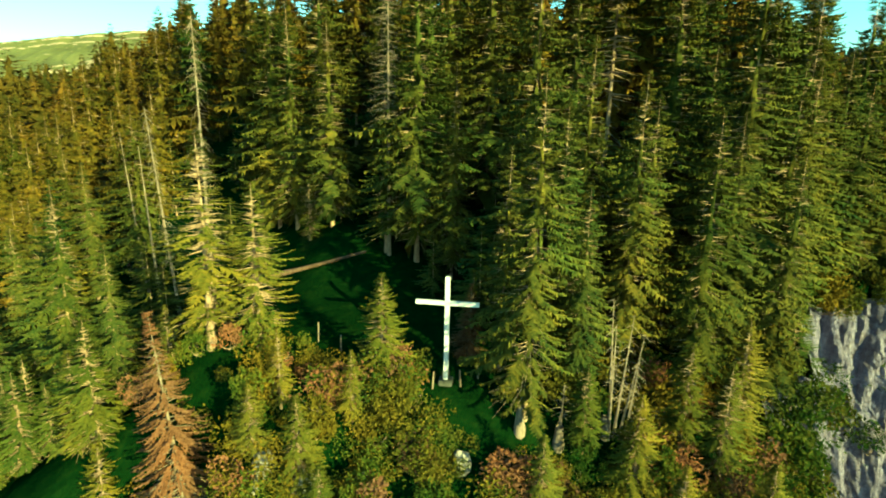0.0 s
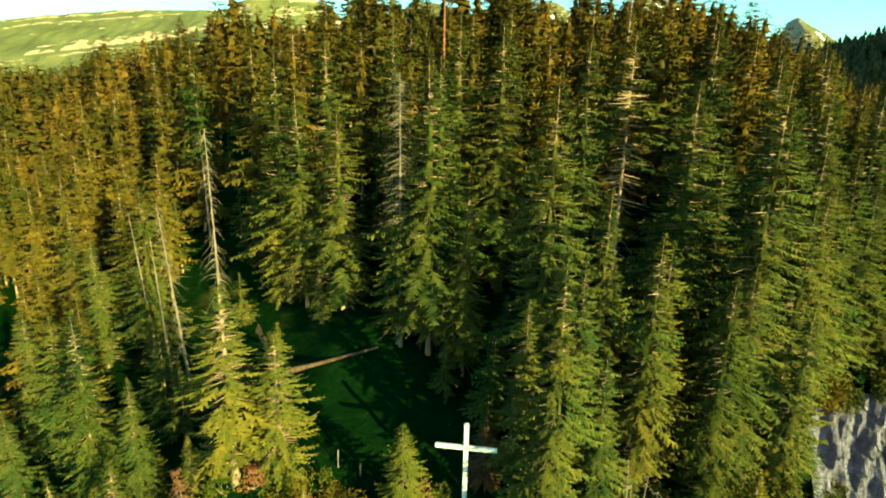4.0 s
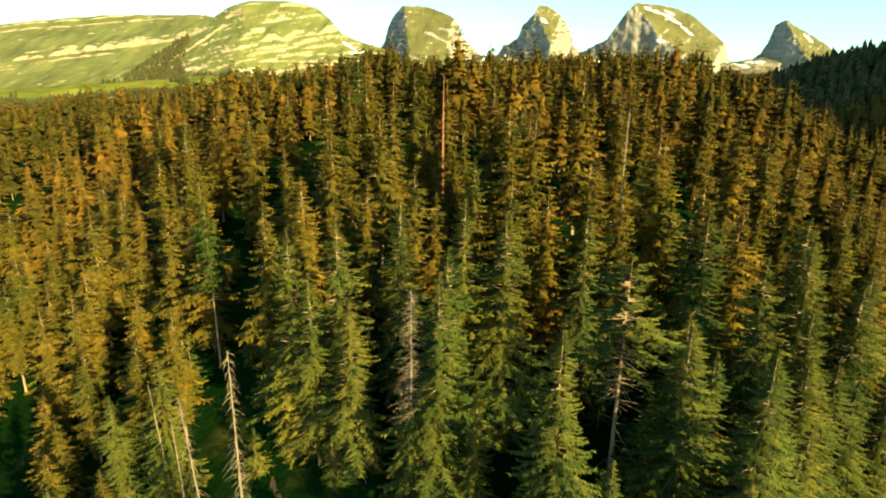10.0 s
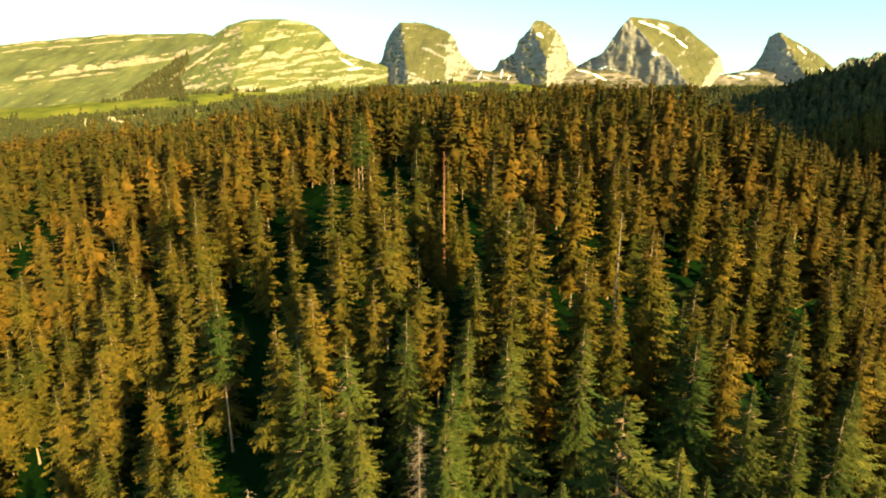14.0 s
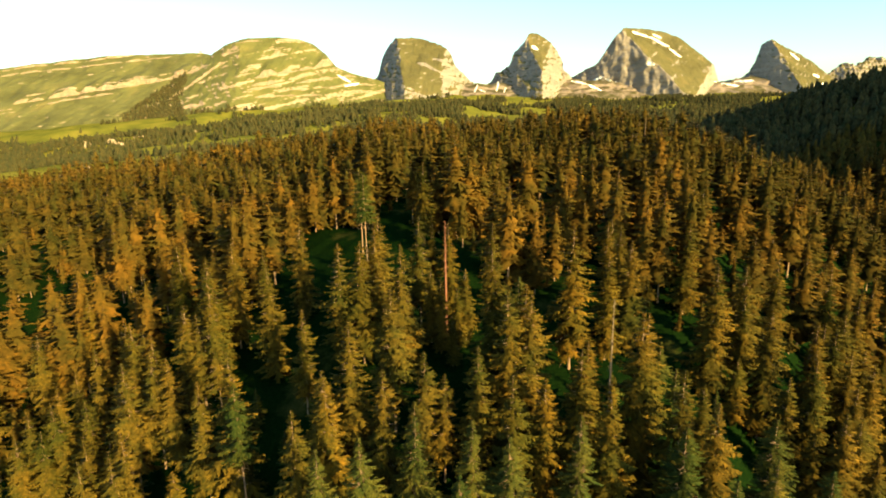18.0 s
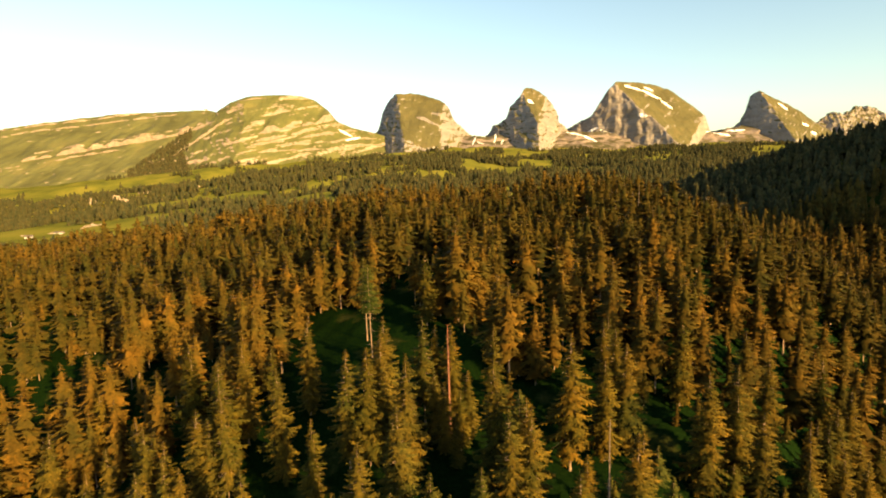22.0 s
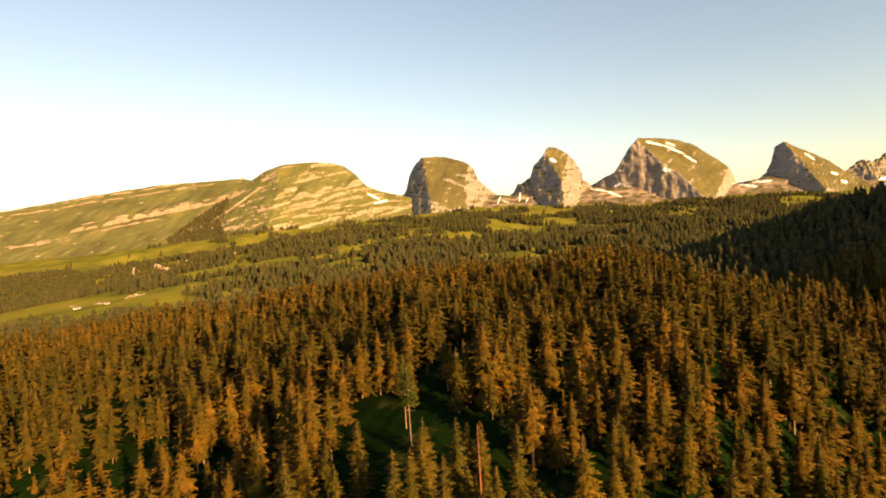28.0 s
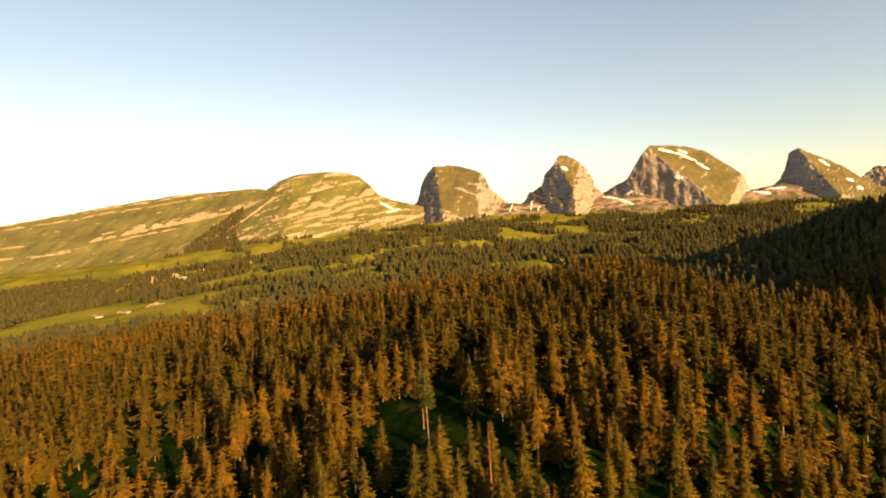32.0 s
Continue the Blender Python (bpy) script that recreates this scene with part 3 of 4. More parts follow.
def twig_arrays(rng, h, low, high, count, length, droop, thick=0.03, segs=2):
    """Bare dead branches: thin three-sided tapering sticks that droop."""
    vs, fs, n = [], [], 0
    for _ in range(count):
        z, a = h * rng.uniform(low, high), rng.uniform(0, 6.283)
        l = length * rng.uniform(0.35, 1.1) * (1.05 - 0.75 * z / h)
        d = np.array([math.cos(a), math.sin(a), 0])
        o = np.array([-d[1], d[0], 0])
        up = rng.normal(-0.1, 0.25)
        for i in range(segs + 1):
            s = i / segs
            c = d * l * s + np.array([0, 0, z + l * (up * s - droop * s * s)])
            t = thick * (1 - 0.8 * s)
            vs += [c + o * t, c - o * t, c + np.array([0, 0, t * 1.6])]
            if i:
                b0, b1 = n + (i - 1) * 3, n + i * 3
                for e in range(3):
                    g = (e + 1) % 3
                    fs += [(b0 + e, b0 + g, b1 + g), (b0 + e, b1 + g, b1 + e)]
        n += 3 * (segs + 1)
    return np.array(vs), np.array(fs)


def round_normals(v):
    n = v * (1, 1, 0)
    n = n / np.maximum(np.linalg.norm(n, axis=1, keepdims=True), 0.05) + (0, 0, 0.35)
    return n / np.linalg.norm(n, axis=1, keepdims=True)


def mini_tree(seed, rad, h=25.0, gap=0.05, tiers=6, sides=7):
    """A far spruce, or the dense inside of a nearer one: ragged skirts, one above the other."""
    r = np.random.default_rng(seed)
    vs, fs = [], []
    for i in range(tiers):
        a0, a1 = gap + (1 - gap) * i / tiers, gap + (1 - gap) * min(1.0, (i + 1.7) / tiers)
        n, wide = len(vs), 1.05 * (1 - a0) ** 0.66
        vs.append((0, 0, h * a1))
        for j in range(sides):
            a = j * 6.2832 / sides + r.uniform(-0.3, 0.3)
            q = rad * wide * r.uniform(0.5, 1.35)
            vs.append((math.cos(a) * q, math.sin(a) * q, h * a0 + r.uniform(-1.6, 1.6)))
        fs += [(n, n + 1 + j, n + 1 + (j + 1) % sides) for j in range(sides)]
    vs, fs = np.array(vs), np.array(fs)
    return vs, fs, np.ones(len(fs)), round_normals(vs)


def tree_master(kind, seed, h, rad, gap, count, segs, trunk_r=None, needle=None, wood=None, dead=0, label="", lod_sides=7, core=0.0, limbs=0, bow=0.004, **crown):
    """One tree at the origin: an Empty with trunk, crown and, where it has them, dead lower branches."""
    rng = np.random.default_rng(seed)
    top = new(kind)
    tr = trunk_r or h * 0.0095
    v, f = trunk_arrays(rng, h, tr, lod_sides, 6, bend=h * bow)
    o = new("trunk", mesh_from("trunk", v, f, [wood or bark_spruce], smooth=True))
    o.parent = top
    if count:
        v, f, n = crown_arrays(rng, h, rad, gap, count, segs, **crown)
        if core:
            kv, kf, _, kn = mini_tree(seed + 7, rad * core, h * 0.84, gap, 18, 9)
            v, f, n = np.concatenate([v, kv]), np.concatenate([f, kf + len(v)]), np.concatenate([n, kn])
        o = new("crown", mesh_from("crown", v, f, [needle or needles], normals=n))
        o.parent = top
    if limbs:
        v, f = limb_arrays(rng, h, rad, gap, limbs, crown.get("taper", 0.62))
        o = tagged(new("limbwork", mesh_from("limbwork", v, f, [wood or bark_spruce])), kind="stuff")
        o.parent = top
    if dead:
        v, f = twig_arrays(rng, h, 0.08, max(gap + 0.25, 0.35), dead, rad * 0.8, 0.25)
        o = tagged(new("deadwood", mesh_from("deadwood", v, f, [bark_grey])), kind="stuff")
        o.parent = top
    return tagged(top, label, "tree")


SPRUCE = "tall green spruce with drooping boughs and a bare lower trunk"
HERO_H = 25.0
heroes = [tree_master("spruce", 100 + i, HERO_H, r, g, n, 10, dead=26, label=SPRUCE, limbs=220, core=0.24, bare=0.28, taper=0.70, ragged=rg * 0.8, fringe=fr * 0.70, hang=hg * 0.6, whorls=30)
          for i, (r, g, n, rg, fr, hg) in enumerate((
              (5.3, 0.05, 540, 0.36, 0.80, 1.2), (4.8, 0.07, 500, 0.42, 0.84, 1.35), (5.6, 0.03, 560, 0.34, 0.78, 1.1),
              (4.6, 0.14, 440, 0.46, 0.88, 1.35), (5.0, 0.08, 490, 0.44, 0.82, 1.4)))]
mids = [tree_master("spruce", 200 + i, HERO_H, r, g, n, s, dead=8, label=SPRUCE, needle=needles_sunlit, lod_sides=5, limbs=110, core=0.42, bare=0.24, taper=0.70, ragged=rg * 0.8, fringe=0.95, hang=0.75, whorls=27)
        for i, (r, g, n, s, rg) in enumerate((
            (5.2, 0.08, 290, 5, 0.32), (4.7, 0.14, 270, 5, 0.38), (5.4, 0.06, 300, 5, 0.30), (4.4, 0.24, 240, 5, 0.40), (4.9, 0.12, 285, 5, 0.36)))]
young = [tree_master("young_spruce", 300 + i, 10.0, r, 0.05, n, 6, needle=needles_young, label="young conical spruce with sunlit yellow-green sprays",
                     ragged=rg, fringe=0.52, hang=0.45, lift=0.10, taper=0.68, whorls=24, trunk_r=0.16, limbs=230, bare=0.30)
         for i, (r, n, rg) in enumerate(((2.5, 400, 0.20), (2.2, 360, 0.26), (2.8, 420, 0.22)))]
under = [tree_master("young_spruce", 330 + i, 10.0, r, 0.04, n, 4, label="small dark green spruce in the forest's shade", ragged=rg, fringe=0.7, hang=0.6, lift=0.05, taper=0.85, whorls=18, trunk_r=0.13)
         for i, (r, n, rg) in enumerate(((3.0, 240, 0.25), (2.6, 220, 0.3)))]
tall_bare = tree_master("spruce", 350, HERO_H, 3.9, 0.48, 260, 5, dead=30, label="tall spruce with a long bare pale trunk under its crown", limbs=80, bare=0.2, ragged=0.4, fringe=0.9, hang=1.1, trunk_r=0.22)
flag = tree_master("flag_spruce", 351, HERO_H, 4.2, 0.62, 190, 6, dead=40, label="wind-shaped spruce with a bent pale trunk and tufted top", limbs=120, bare=0.3, ragged=0.5, fringe=0.8, hang=0.5, lift=0.15, trunk_r=0.26, bow=0.03)
planted = []          # x, y and crown room of every tree that stands


def plant(master, x, y, h, turn, base=25.0, girth=1.0, lean=0.0, away=0.0, label=""):
    """Copies a tree to its place on the ground."""
    s = h / base
    m = Matrix.Translation((x, y, lie(x, y))) @ pose(0, 0, 0, lean, away, turn)
    ob = copy_thing(master, m)
    ob.matrix_basis = m @ Matrix.Diagonal((s * girth, s * girth, s, 1))
    planted.append((x, y))
    return tagged(ob, label) if label else ob


# ---------------------------------------------------------------- dead trees
def snag(name, label, h, r, twigs, length, droop, seed, x, y, lean=0.0, away=0.0, low=0.25, wood=None, bend=0.0, thick=0.035):
    rng = np.random.default_rng(seed)
    top = new(name)
    v, f = trunk_arrays(rng, h, r, 8, 9, bend=bend, top=0.12)
    new("trunk", mesh_from("trunk", v, f, [wood or bark_grey], smooth=True)).parent = top
    if twigs:
        v, f = twig_arrays(rng, h, low, 0.98, twigs, length, droop, thick, 3)
        tagged(new("deadwood", mesh_from("deadwood", v, f, [wood or bark_grey])), kind="stuff").parent = top
    top.matrix_basis = Matrix.Translation((x, y, lie(x, y))) @ pose(0, 0, 0, lean, away, 0)
    planted.append((x, y))
    return tagged(top, label, "dead tree")


snag("dead_spruce", "tall bare grey dead spruce with drooping broken branches", 24.2, 0.17, 210, 2.2, 0.8, 1, -18.9, 41.9, thick=0.022)
snag("dead_spruce", "leaning grey dead spruce hung with ragged twigs", 18.6, 0.15, 160, 1.9, 1.0, 2, -24.0, 45.9, away=-4, thick=0.02)
snag("dead_tree", "slim bare pale dead stem without branches", 15.6, 0.15, 6, 0.5, 0.2, 3, -26.4, 47.3, away=-2)
snag("dead_tree", "broken pale stem rising among green spruces", 16.5, 0.14, 14, 0.8, 0.3, 4, -30.2, 52.0, away=-4)
snag("dead_spruce", "slender standing dead spruce, pale and stripped", 27.5, 0.26, 60, 1.1, 0.3, 5, 20.4, 69.4)
snag("dead_spruce", "reddish barkless dead spruce with a few stubs", 23.8, 0.30, 70, 1.3, 0.3, 6, -1.4, 103.1, low=0.55, wood=bark_red)
for x, y, h in ((-2.6, 97.5, 15), (0.6, 98.4, 13), (-4.4, 100.8, 16), (2.4, 101.6, 15), (-0.6, 93.5, 10)):
    plant(mids[0], x, y, h, x * 40, girth=0.85)
snag("dead_spruce", "grey half-dead spruce with bare horizontal branches", 23.0, 0.16, 320, 3.2, 0.15, 7, -4.7, 44.3, low=0.45, thick=0.016)
plant(heroes[3], -5.0, 44.7, 14.0, 40)
snag("dead_spruce", "pair of pale bare trunks on the far crest", 22.0, 0.35, 20, 1.0, 0.3, 8, 111.4, 293.0)
snag("dead_spruce", "pale bare trunk on the far crest", 19.0, 0.33, 16, 1.0, 0.3, 9, 107.5, 292.0)
for n, (x, y, h, away) in enumerate(((9.0, 25.6, 6.5, -1), (9.3, 25.7, 7.0, 4), (9.6, 25.7, 6.0, 8), (9.1, 25.9, 7.5, -3), (9.8, 25.5, 5.0, 5), (6.4, 25.6, 3, 2))):
    snag("dead_tree", "thin pale leaning stem at the edge of the drop", h, 0.09, 34, 1.2, 0.3, 20 + n, x, y, away=away, low=0.3, thick=0.02)
# the red-brown dead spruce in front
brown = tree_master("dead_brown_spruce", 41, 13.5, 2.7, 0.02, 580, 8, needle=needles_dead, wood=bark_grey, dead=60,
                    label="dead red-brown spruce with dry hanging twigs", ragged=0.16, fringe=0.36, hang=0.8, lift=-0.05, taper=0.85, trunk_r=0.17, whorls=30, limbs=160, bare=0.22)
small = copy_thing(brown, Matrix.Identity(4))
small.matrix_basis = Matrix.Translation((1.7, 31.2, lie(1.7, 31.2) - 0.2)) @ pose(0, 0, 0, 0, 3, 70) @ Matrix.Diagonal((0.5, 0.5, 0.36, 1))
tagged(small, "small dead rust-brown spruce behind the white cross")
planted.append((1.7, 31.2))
brown.matrix_basis = Matrix.Translation((-14.3, 26.2, 5.1 - 13.4)) @ pose(0, 0, 0, 0, -4.5, 0)
planted.append((-14.3, 26.2))

# ---------------------------------------------------------------- trees that stand apart, grove by grove: x, y, height
ROUND_THE_CROSS = [
    (4.6, 26.2, 18.2), (10.6, 29.9, 18.0), (5.9, 36.8, 25.4), (-2.3, 43.6, 25.0), (0.6, 41.6, 17.0), (9.9, 34.6, 14.5), (14.2, 28.2, 16.0), (17.8, 33.2, 25.0),
    (15.4, 38.2, 24.5), (22.0, 38.0, 23.0), (6.8, 29.8, 16.0), (19.4, 29.5, 17.0), (-25.1, 33.6, 17.5), (23.0, 52.6, 25.0), (28.5, 44.5, 22.0),
    (-20.9, 31.8, 11.5), (12.4, 32.2, 16.5), (16.6, 30.6, 15.0), (8.2, 32.0, 19.5), (21.2, 33.4, 18.0), (24.2, 36.4, 18.0), (29.2, 39.4, 16.5), (33.0, 43.0, 15.5),
    (37.0, 44.4, 18.0), (26.5, 41.0, 20.0), (31.0, 42.5, 18.0), (34.5, 47.0, 22.0), (26.0, 47.5, 24.0), (39.0, 51.0, 23.0), (3.5, 29.8, 13.5), (7.6, 27.6, 12.0)]
FIRST_GROVE = [
    (-62.8, 80.7, 24), (-54.3, 75.1, 24), (-53.6, 78.2, 24), (-45.1, 56.9, 14), (-37.6, 55.2, 15), (-35.8, 58.3, 18), (-30.8, 53.2, 18.5), (-48.1, 102.6, 24),
    (-46.9, 113.8, 24), (-35.0, 99.7, 24), (-34.6, 75.4, 26), (-19.3, 69.0, 22), (-15.9, 72.0, 26), (-17.3, 96.6, 24), (-11.1, 66.7, 21), (-10.3, 77.7, 24),
    (-9.4, 90.6, 25), (-6.4, 56.4, 24), (-5.4, 69.5, 20), (-2.8, 69.4, 17)]
SECOND_GROVE = [
    (1.7, 68.3, 22), (8.0, 102.8, 24), (9.4, 80.8, 24), (10.5, 79.0, 24), (5.6, 61.2, 24), (17.7, 71.1, 21), (25.8, 70.9, 24), (35.0, 55.6, 24),
    (31.4, 49.6, 24), (-33.6, 118.6, 23), (-62.7, 122.7, 24), (-75.9, 108.7, 24), (-71.0, 112.8, 24), (-56.9, 96.8, 24), (-96.3, 119.9, 24), (-64.1, 84.5, 24),
    (-6.6, 106.3, 24), (-23.7, 150.4, 25), (-21.0, 138.2, 26), (-26.6, 88.1, 20), (32.4, 101.6, 24), (43.6, 86.7, 24), (51.3, 83.2, 24), (56.0, 77.8, 24)]
# an unseen wooded buttress, added to keep the sun off the rock wall
SHADE_GROVE = [(52, 22, 22), (56, 26, 23), (50, 27, 21), (60, 20, 22), (54, 16, 21), (58, 31, 22), (51.5, 32, 22), (62, 27, 23), (48.5, 36, 20), (55, 37, 23), (49.5, 19, 19), (57, 12, 20)]
EDGE_RIGHT = [
    (60, 72, 22), (66, 81, 23), (70, 88, 24), (63.5, 77, 18), (73, 80, 22), (67, 93, 23), (58, 66.5, 21), (76, 90, 24),
    (63, 87, 21), (54, 68, 23), (70, 75, 20)]
EDGE_LEFT = [
    (-39.5, 47.4, 15), (-35.3, 45.0, 15), (-41.3, 49.7, 16), (-32.0, 35.0, 13), (-50.0, 62.0, 16), (-43.0, 72.0, 13), (-57.0, 70.0, 15)]
# trees known by their tips: x, y and the height of the tip
LEFT_TIPS = [
    (-60.9, 119.6, 35.8), (-40.5, 78.0, 25.7), (-44.9, 95.9, 35.6), (-51.7, 127.5, 39.4), (-43.4, 122.8, 36.5), (-32.4, 71.8, 28.4), (-50.4, 89.2, 25.0),
    (-92.4, 134.6, 22.5), (-78.7, 100.2, 14.4), (-68.8, 93.1, 15.0), (-64.6, 97.5, 16.5), (-58.7, 81.9, 12.0), (-40.6, 68.0, 17.3), (-38.7, 63.9, 12.2),
    (-46.7, 65.4, 10.4), (-32.5, 60.5, 18.0)]
MIDDLE_TIPS = [
    (-17.1, 54.4, 28.8), (-18.0, 64.2, 32.5), (-20.9, 60.3, 30.4), (-12.4, 54.8, 30.0), (-6.7, 62.6, 29.7), (0.1, 54.4, 31.9), (4.0, 51.9, 31.1),
    (7.0, 73.2, 40.7), (10.2, 75.2, 40.1), (6.1, 84.9, 44.2), (-6.2, 155.6, 53.6), (-11.6, 83.0, 36.2), (-10.5, 49.1, 23.0), (-14.6, 52.0, 25.1),
    (-1.6, 50.0, 28.2)]
RIGHT_TIPS = [
    (10.3, 64.2, 31.6), (14.6, 63.8, 35.8), (12.7, 56.9, 30.5), (17.4, 59.2, 33.4), (26.5, 61.2, 33.8), (17.1, 42.0, 25.3), (49.9, 75.3, 25.3),
    (51.8, 70.6, 18.2), (51.7, 90.7, 33.8), (65.2, 103.6, 36.4), (23.7, 67.1, 39.1), (21.0, 44.3, 20.7), (89.4, 120.0, 29.9), (92.4, 114.6, 24.0)]
BARE = [(-23.7, 150.4), (-21.0, 138.2), (-32.4, 71.8), (9.4, 80.8)]
pick = random.Random(5)
plant(flag, 12.6, 43.3, 26.4, 200, girth=0.95)
for x, y, h in ROUND_THE_CROSS:
    plant(heroes[pick.randrange(5)], x, max(y, float(brink(x)) + 0.8) if x > 20 else y, h, pick.uniform(0, 360), girth=pick.uniform(0.8, 0.95) * (0.84 if h < 20 else 1.0), lean=pick.uniform(-1, 1))
for x, y, h in FIRST_GROVE + SECOND_GROVE + EDGE_LEFT + EDGE_RIGHT + SHADE_GROVE + [(x, y, max(8.0, z + 0.6 - lie(x, y))) for x, y, z in LEFT_TIPS + MIDDLE_TIPS + RIGHT_TIPS]:
    near = y < 57 and abs(x) < 40
    kind = (heroes if near else mids)[pick.randrange(5)]
    plant(tall_bare if (x, y) in BARE else kind, x, y, h, pick.uniform(0, 360), girth=pick.uniform(0.72, 0.90) * (25 / h) ** 0.3, lean=pick.uniform(-1, 1))
YOUNG = [(-10.8, 29.7, 11.55 - lie(-10.8, 29.7), 1.2), (-13.7, 29.7, 14.3 - lie(-13.7, 29.7), 1.2), (-28.0, 37.6, 16.8, 0.62), (-3.3, 28.0, 6.9, 0.95), (-4.7, 26.0, 4.2, 0.9), (-18.9, 26.0, 9.5, 0.9), (-20.5, 28.5, 8.5, 0.9),
         (-8.6, 26.2, 4.6, 0.9), (7.5, 25.0, 5.0, 1.0), (12.8, 25.4, 6.0, 1.0), (16.0, 26.2, 7.0, 0.9), (-12.5, 48.6, 6.0, 1.0), (-22.0, 29.0, 7.0, 1.0),
         (5.0, 22.6, 5.0, 1.0), (9.8, 23.6, 6.0, 1.0), (-7.0, 23.6, 5.5, 1.0), (-9.6, 24.4, 4.0, 1.1), (-5.6, 22.0, 5.0, 1.0),
         (-2.6, 21.4, 4.0, 1.0), (14.4, 24.4, 6.5, 1.0), (18.0, 25.4, 6.0, 1.0), (11.4, 21.6, 6.0, 1.1), (15.6, 21.8, 7.0, 1.0), (7.4, 21.0, 5.5, 1.0), (19.4, 23.4, 6.5, 1.0),
         (-18.6, 22.4, 6.0, 1.0), (30.6, 38.0, 7.0, 1.0), (34.6, 40.8, 8.0, 1.0), (27.4, 36.6, 6.0, 1.0), (38.4, 43.0, 7.0, 1.0), (20.8, 30.4, 7.0, 1.0), (22.8, 32.6, 7.5, 1.0), (25.2, 34.6, 7.0, 1.0), (19.2, 28.4, 6.5, 1.0)]
YOUNG += [(pick.uniform(-36, -16), pick.uniform(30.5, 36), pick.uniform(4.5, 8), pick.uniform(0.75, 1.0)) for _ in range(12)]
for x, y, h, g in YOUNG:
    plant(young[pick.randrange(3)], x, max(y, float(brink(x)) + 0.6) if x > 24 else y, h, pick.uniform(0, 360), base=10.0, girth=g)

UNDER = [(2.6, 36.2, 6.5), (-0.8, 39.6, 5.0), (3.8, 40.2, 8.0), (0.6, 46.0, 7.0), (-4.4, 47.4, 6.0), (-9.2, 50.4, 6.5), (7.6, 39.0, 9.0), (2.0, 33.4, 4.5), (-14.8, 51.0, 5.0), (8.6, 44.0, 8.0), (11.6, 37.4, 8.0),
         (-16.2, 35.4, 5.5), (-17.6, 38.2, 6.0), (-23.0, 42.0, 7.0), (-26.0, 45.0, 8.0), (-15.4, 44.6, 5.0), (17.6, 36.4, 9.0), (20.4, 41.2, 8.0), (24.6, 40.0, 8.0), (14.6, 33.8, 7.0)]
UNDER += [(pick.uniform(-44, 44), pick.uniform(50, 92), pick.uniform(4, 10)) for _ in range(46)]
for x, y, h in UNDER:
    if all((x - px) ** 2 + (y - py) ** 2 > 3.0 for px, py in planted):
        plant(under[pick.randrange(2)], x, y, h, pick.uniform(0, 360), base=10.0, girth=pick.uniform(0.9, 1.2))

# ---------------------------------------------------------------- the forest
CLEARINGS = [(-7.5, 38.5, 6.5, 9.0), (-13.0, 47.0, 5.5, 6.0), (-21, 53, 5, 6), (-31, 66, 4, 7), (-27, 126, 11, 16), (-25, 108, 8, 12), (-70, 86, 8, 5), (21, 86, 4, 6),
             (5.5, 92, 6, 8), (-3, 93, 7, 14), (-175, 226, 16, 22), (0, 28, 5, 5), (-970, 1190, 175, 190), (-760, 1220, 150, 150), (-640, 1270, 70, 70), (-700, 1060, 165, 105), (-749, 1620, 120, 140), (-579, 1620, 90, 130), (28, 1840, 120, 130), (226, 2060, 110, 150), (503, 1980, 150, 130), (-330, 1370, 130, 50), (-540, 1340, 70, 45), (-36, 166, 9, 17), (-47, 152, 6, 8), (-8, 121, 6, 8), (-31, 141, 12, 26), (-12, 147, 13, 15), (-1, 129, 13, 13), (-18, 118, 13, 10), (62, 185, 5, 24), (128, 182, 5, 16), (30, 120, 5, 9), (-140, 165, 10, 14), (-68, 81, 8, 6), (46, 172, 5, 9), (-24, 64, 5, 7)]
rng = np.random.default_rng(77)


def open_ground(x, y):
    out = np.zeros(len(x), bool)
    for cx, cy, rx, ry in CLEARINGS:
        out |= ((x - cx) / rx) ** 2 + ((y - cy) / ry) ** 2 < 1
    return out


def scatter(y0, y1, cell, keep, left=-0.96, right=0.86, back=52.0, gaps=1.0):
    """Jittered spots in the wedge of land that the flight looks over."""
    gx, gy = np.meshgrid(np.arange(-2200, 2000, cell), np.arange(y0, y1, cell))
    x = gx.ravel() + rng.uniform(-0.48, 0.48, gx.size) * cell
    y = gy.ravel() + rng.uniform(-0.48, 0.48, gx.size) * cell
    # the trees stand in clumps with gaps between
    clump = 1 - gaps * (1 - np.clip(0.60 + 0.8 * waves(x, y, 42, 51, 2), 0.12, 1.0))
    ok = (x > left * (y + back) - 8) & (x < right * (y + back) + 8) & (rng.uniform(0, 1, x.size) < keep * clump)
    x, y = x[ok], y[ok]
    ok = ~open_ground(x, y) & ((x < 18) | (y > brink(x) + 1.0))
    x, y = x[ok], y[ok]
    there = np.array(planted)
    room = np.ones(len(x), bool)
    for px, py in there:
        room &= (x - px) ** 2 + (y - py) ** 2 > 3.8 ** 2
    return x[room], y[room]


def rough_heights(n, mean=23.0, dev=3.0):
    h = rng.normal(mean, dev, n)
    small = rng.uniform(0, 1, n) < 0.22
    return np.where(small, h * rng.uniform(0.4, 0.85, n), h)


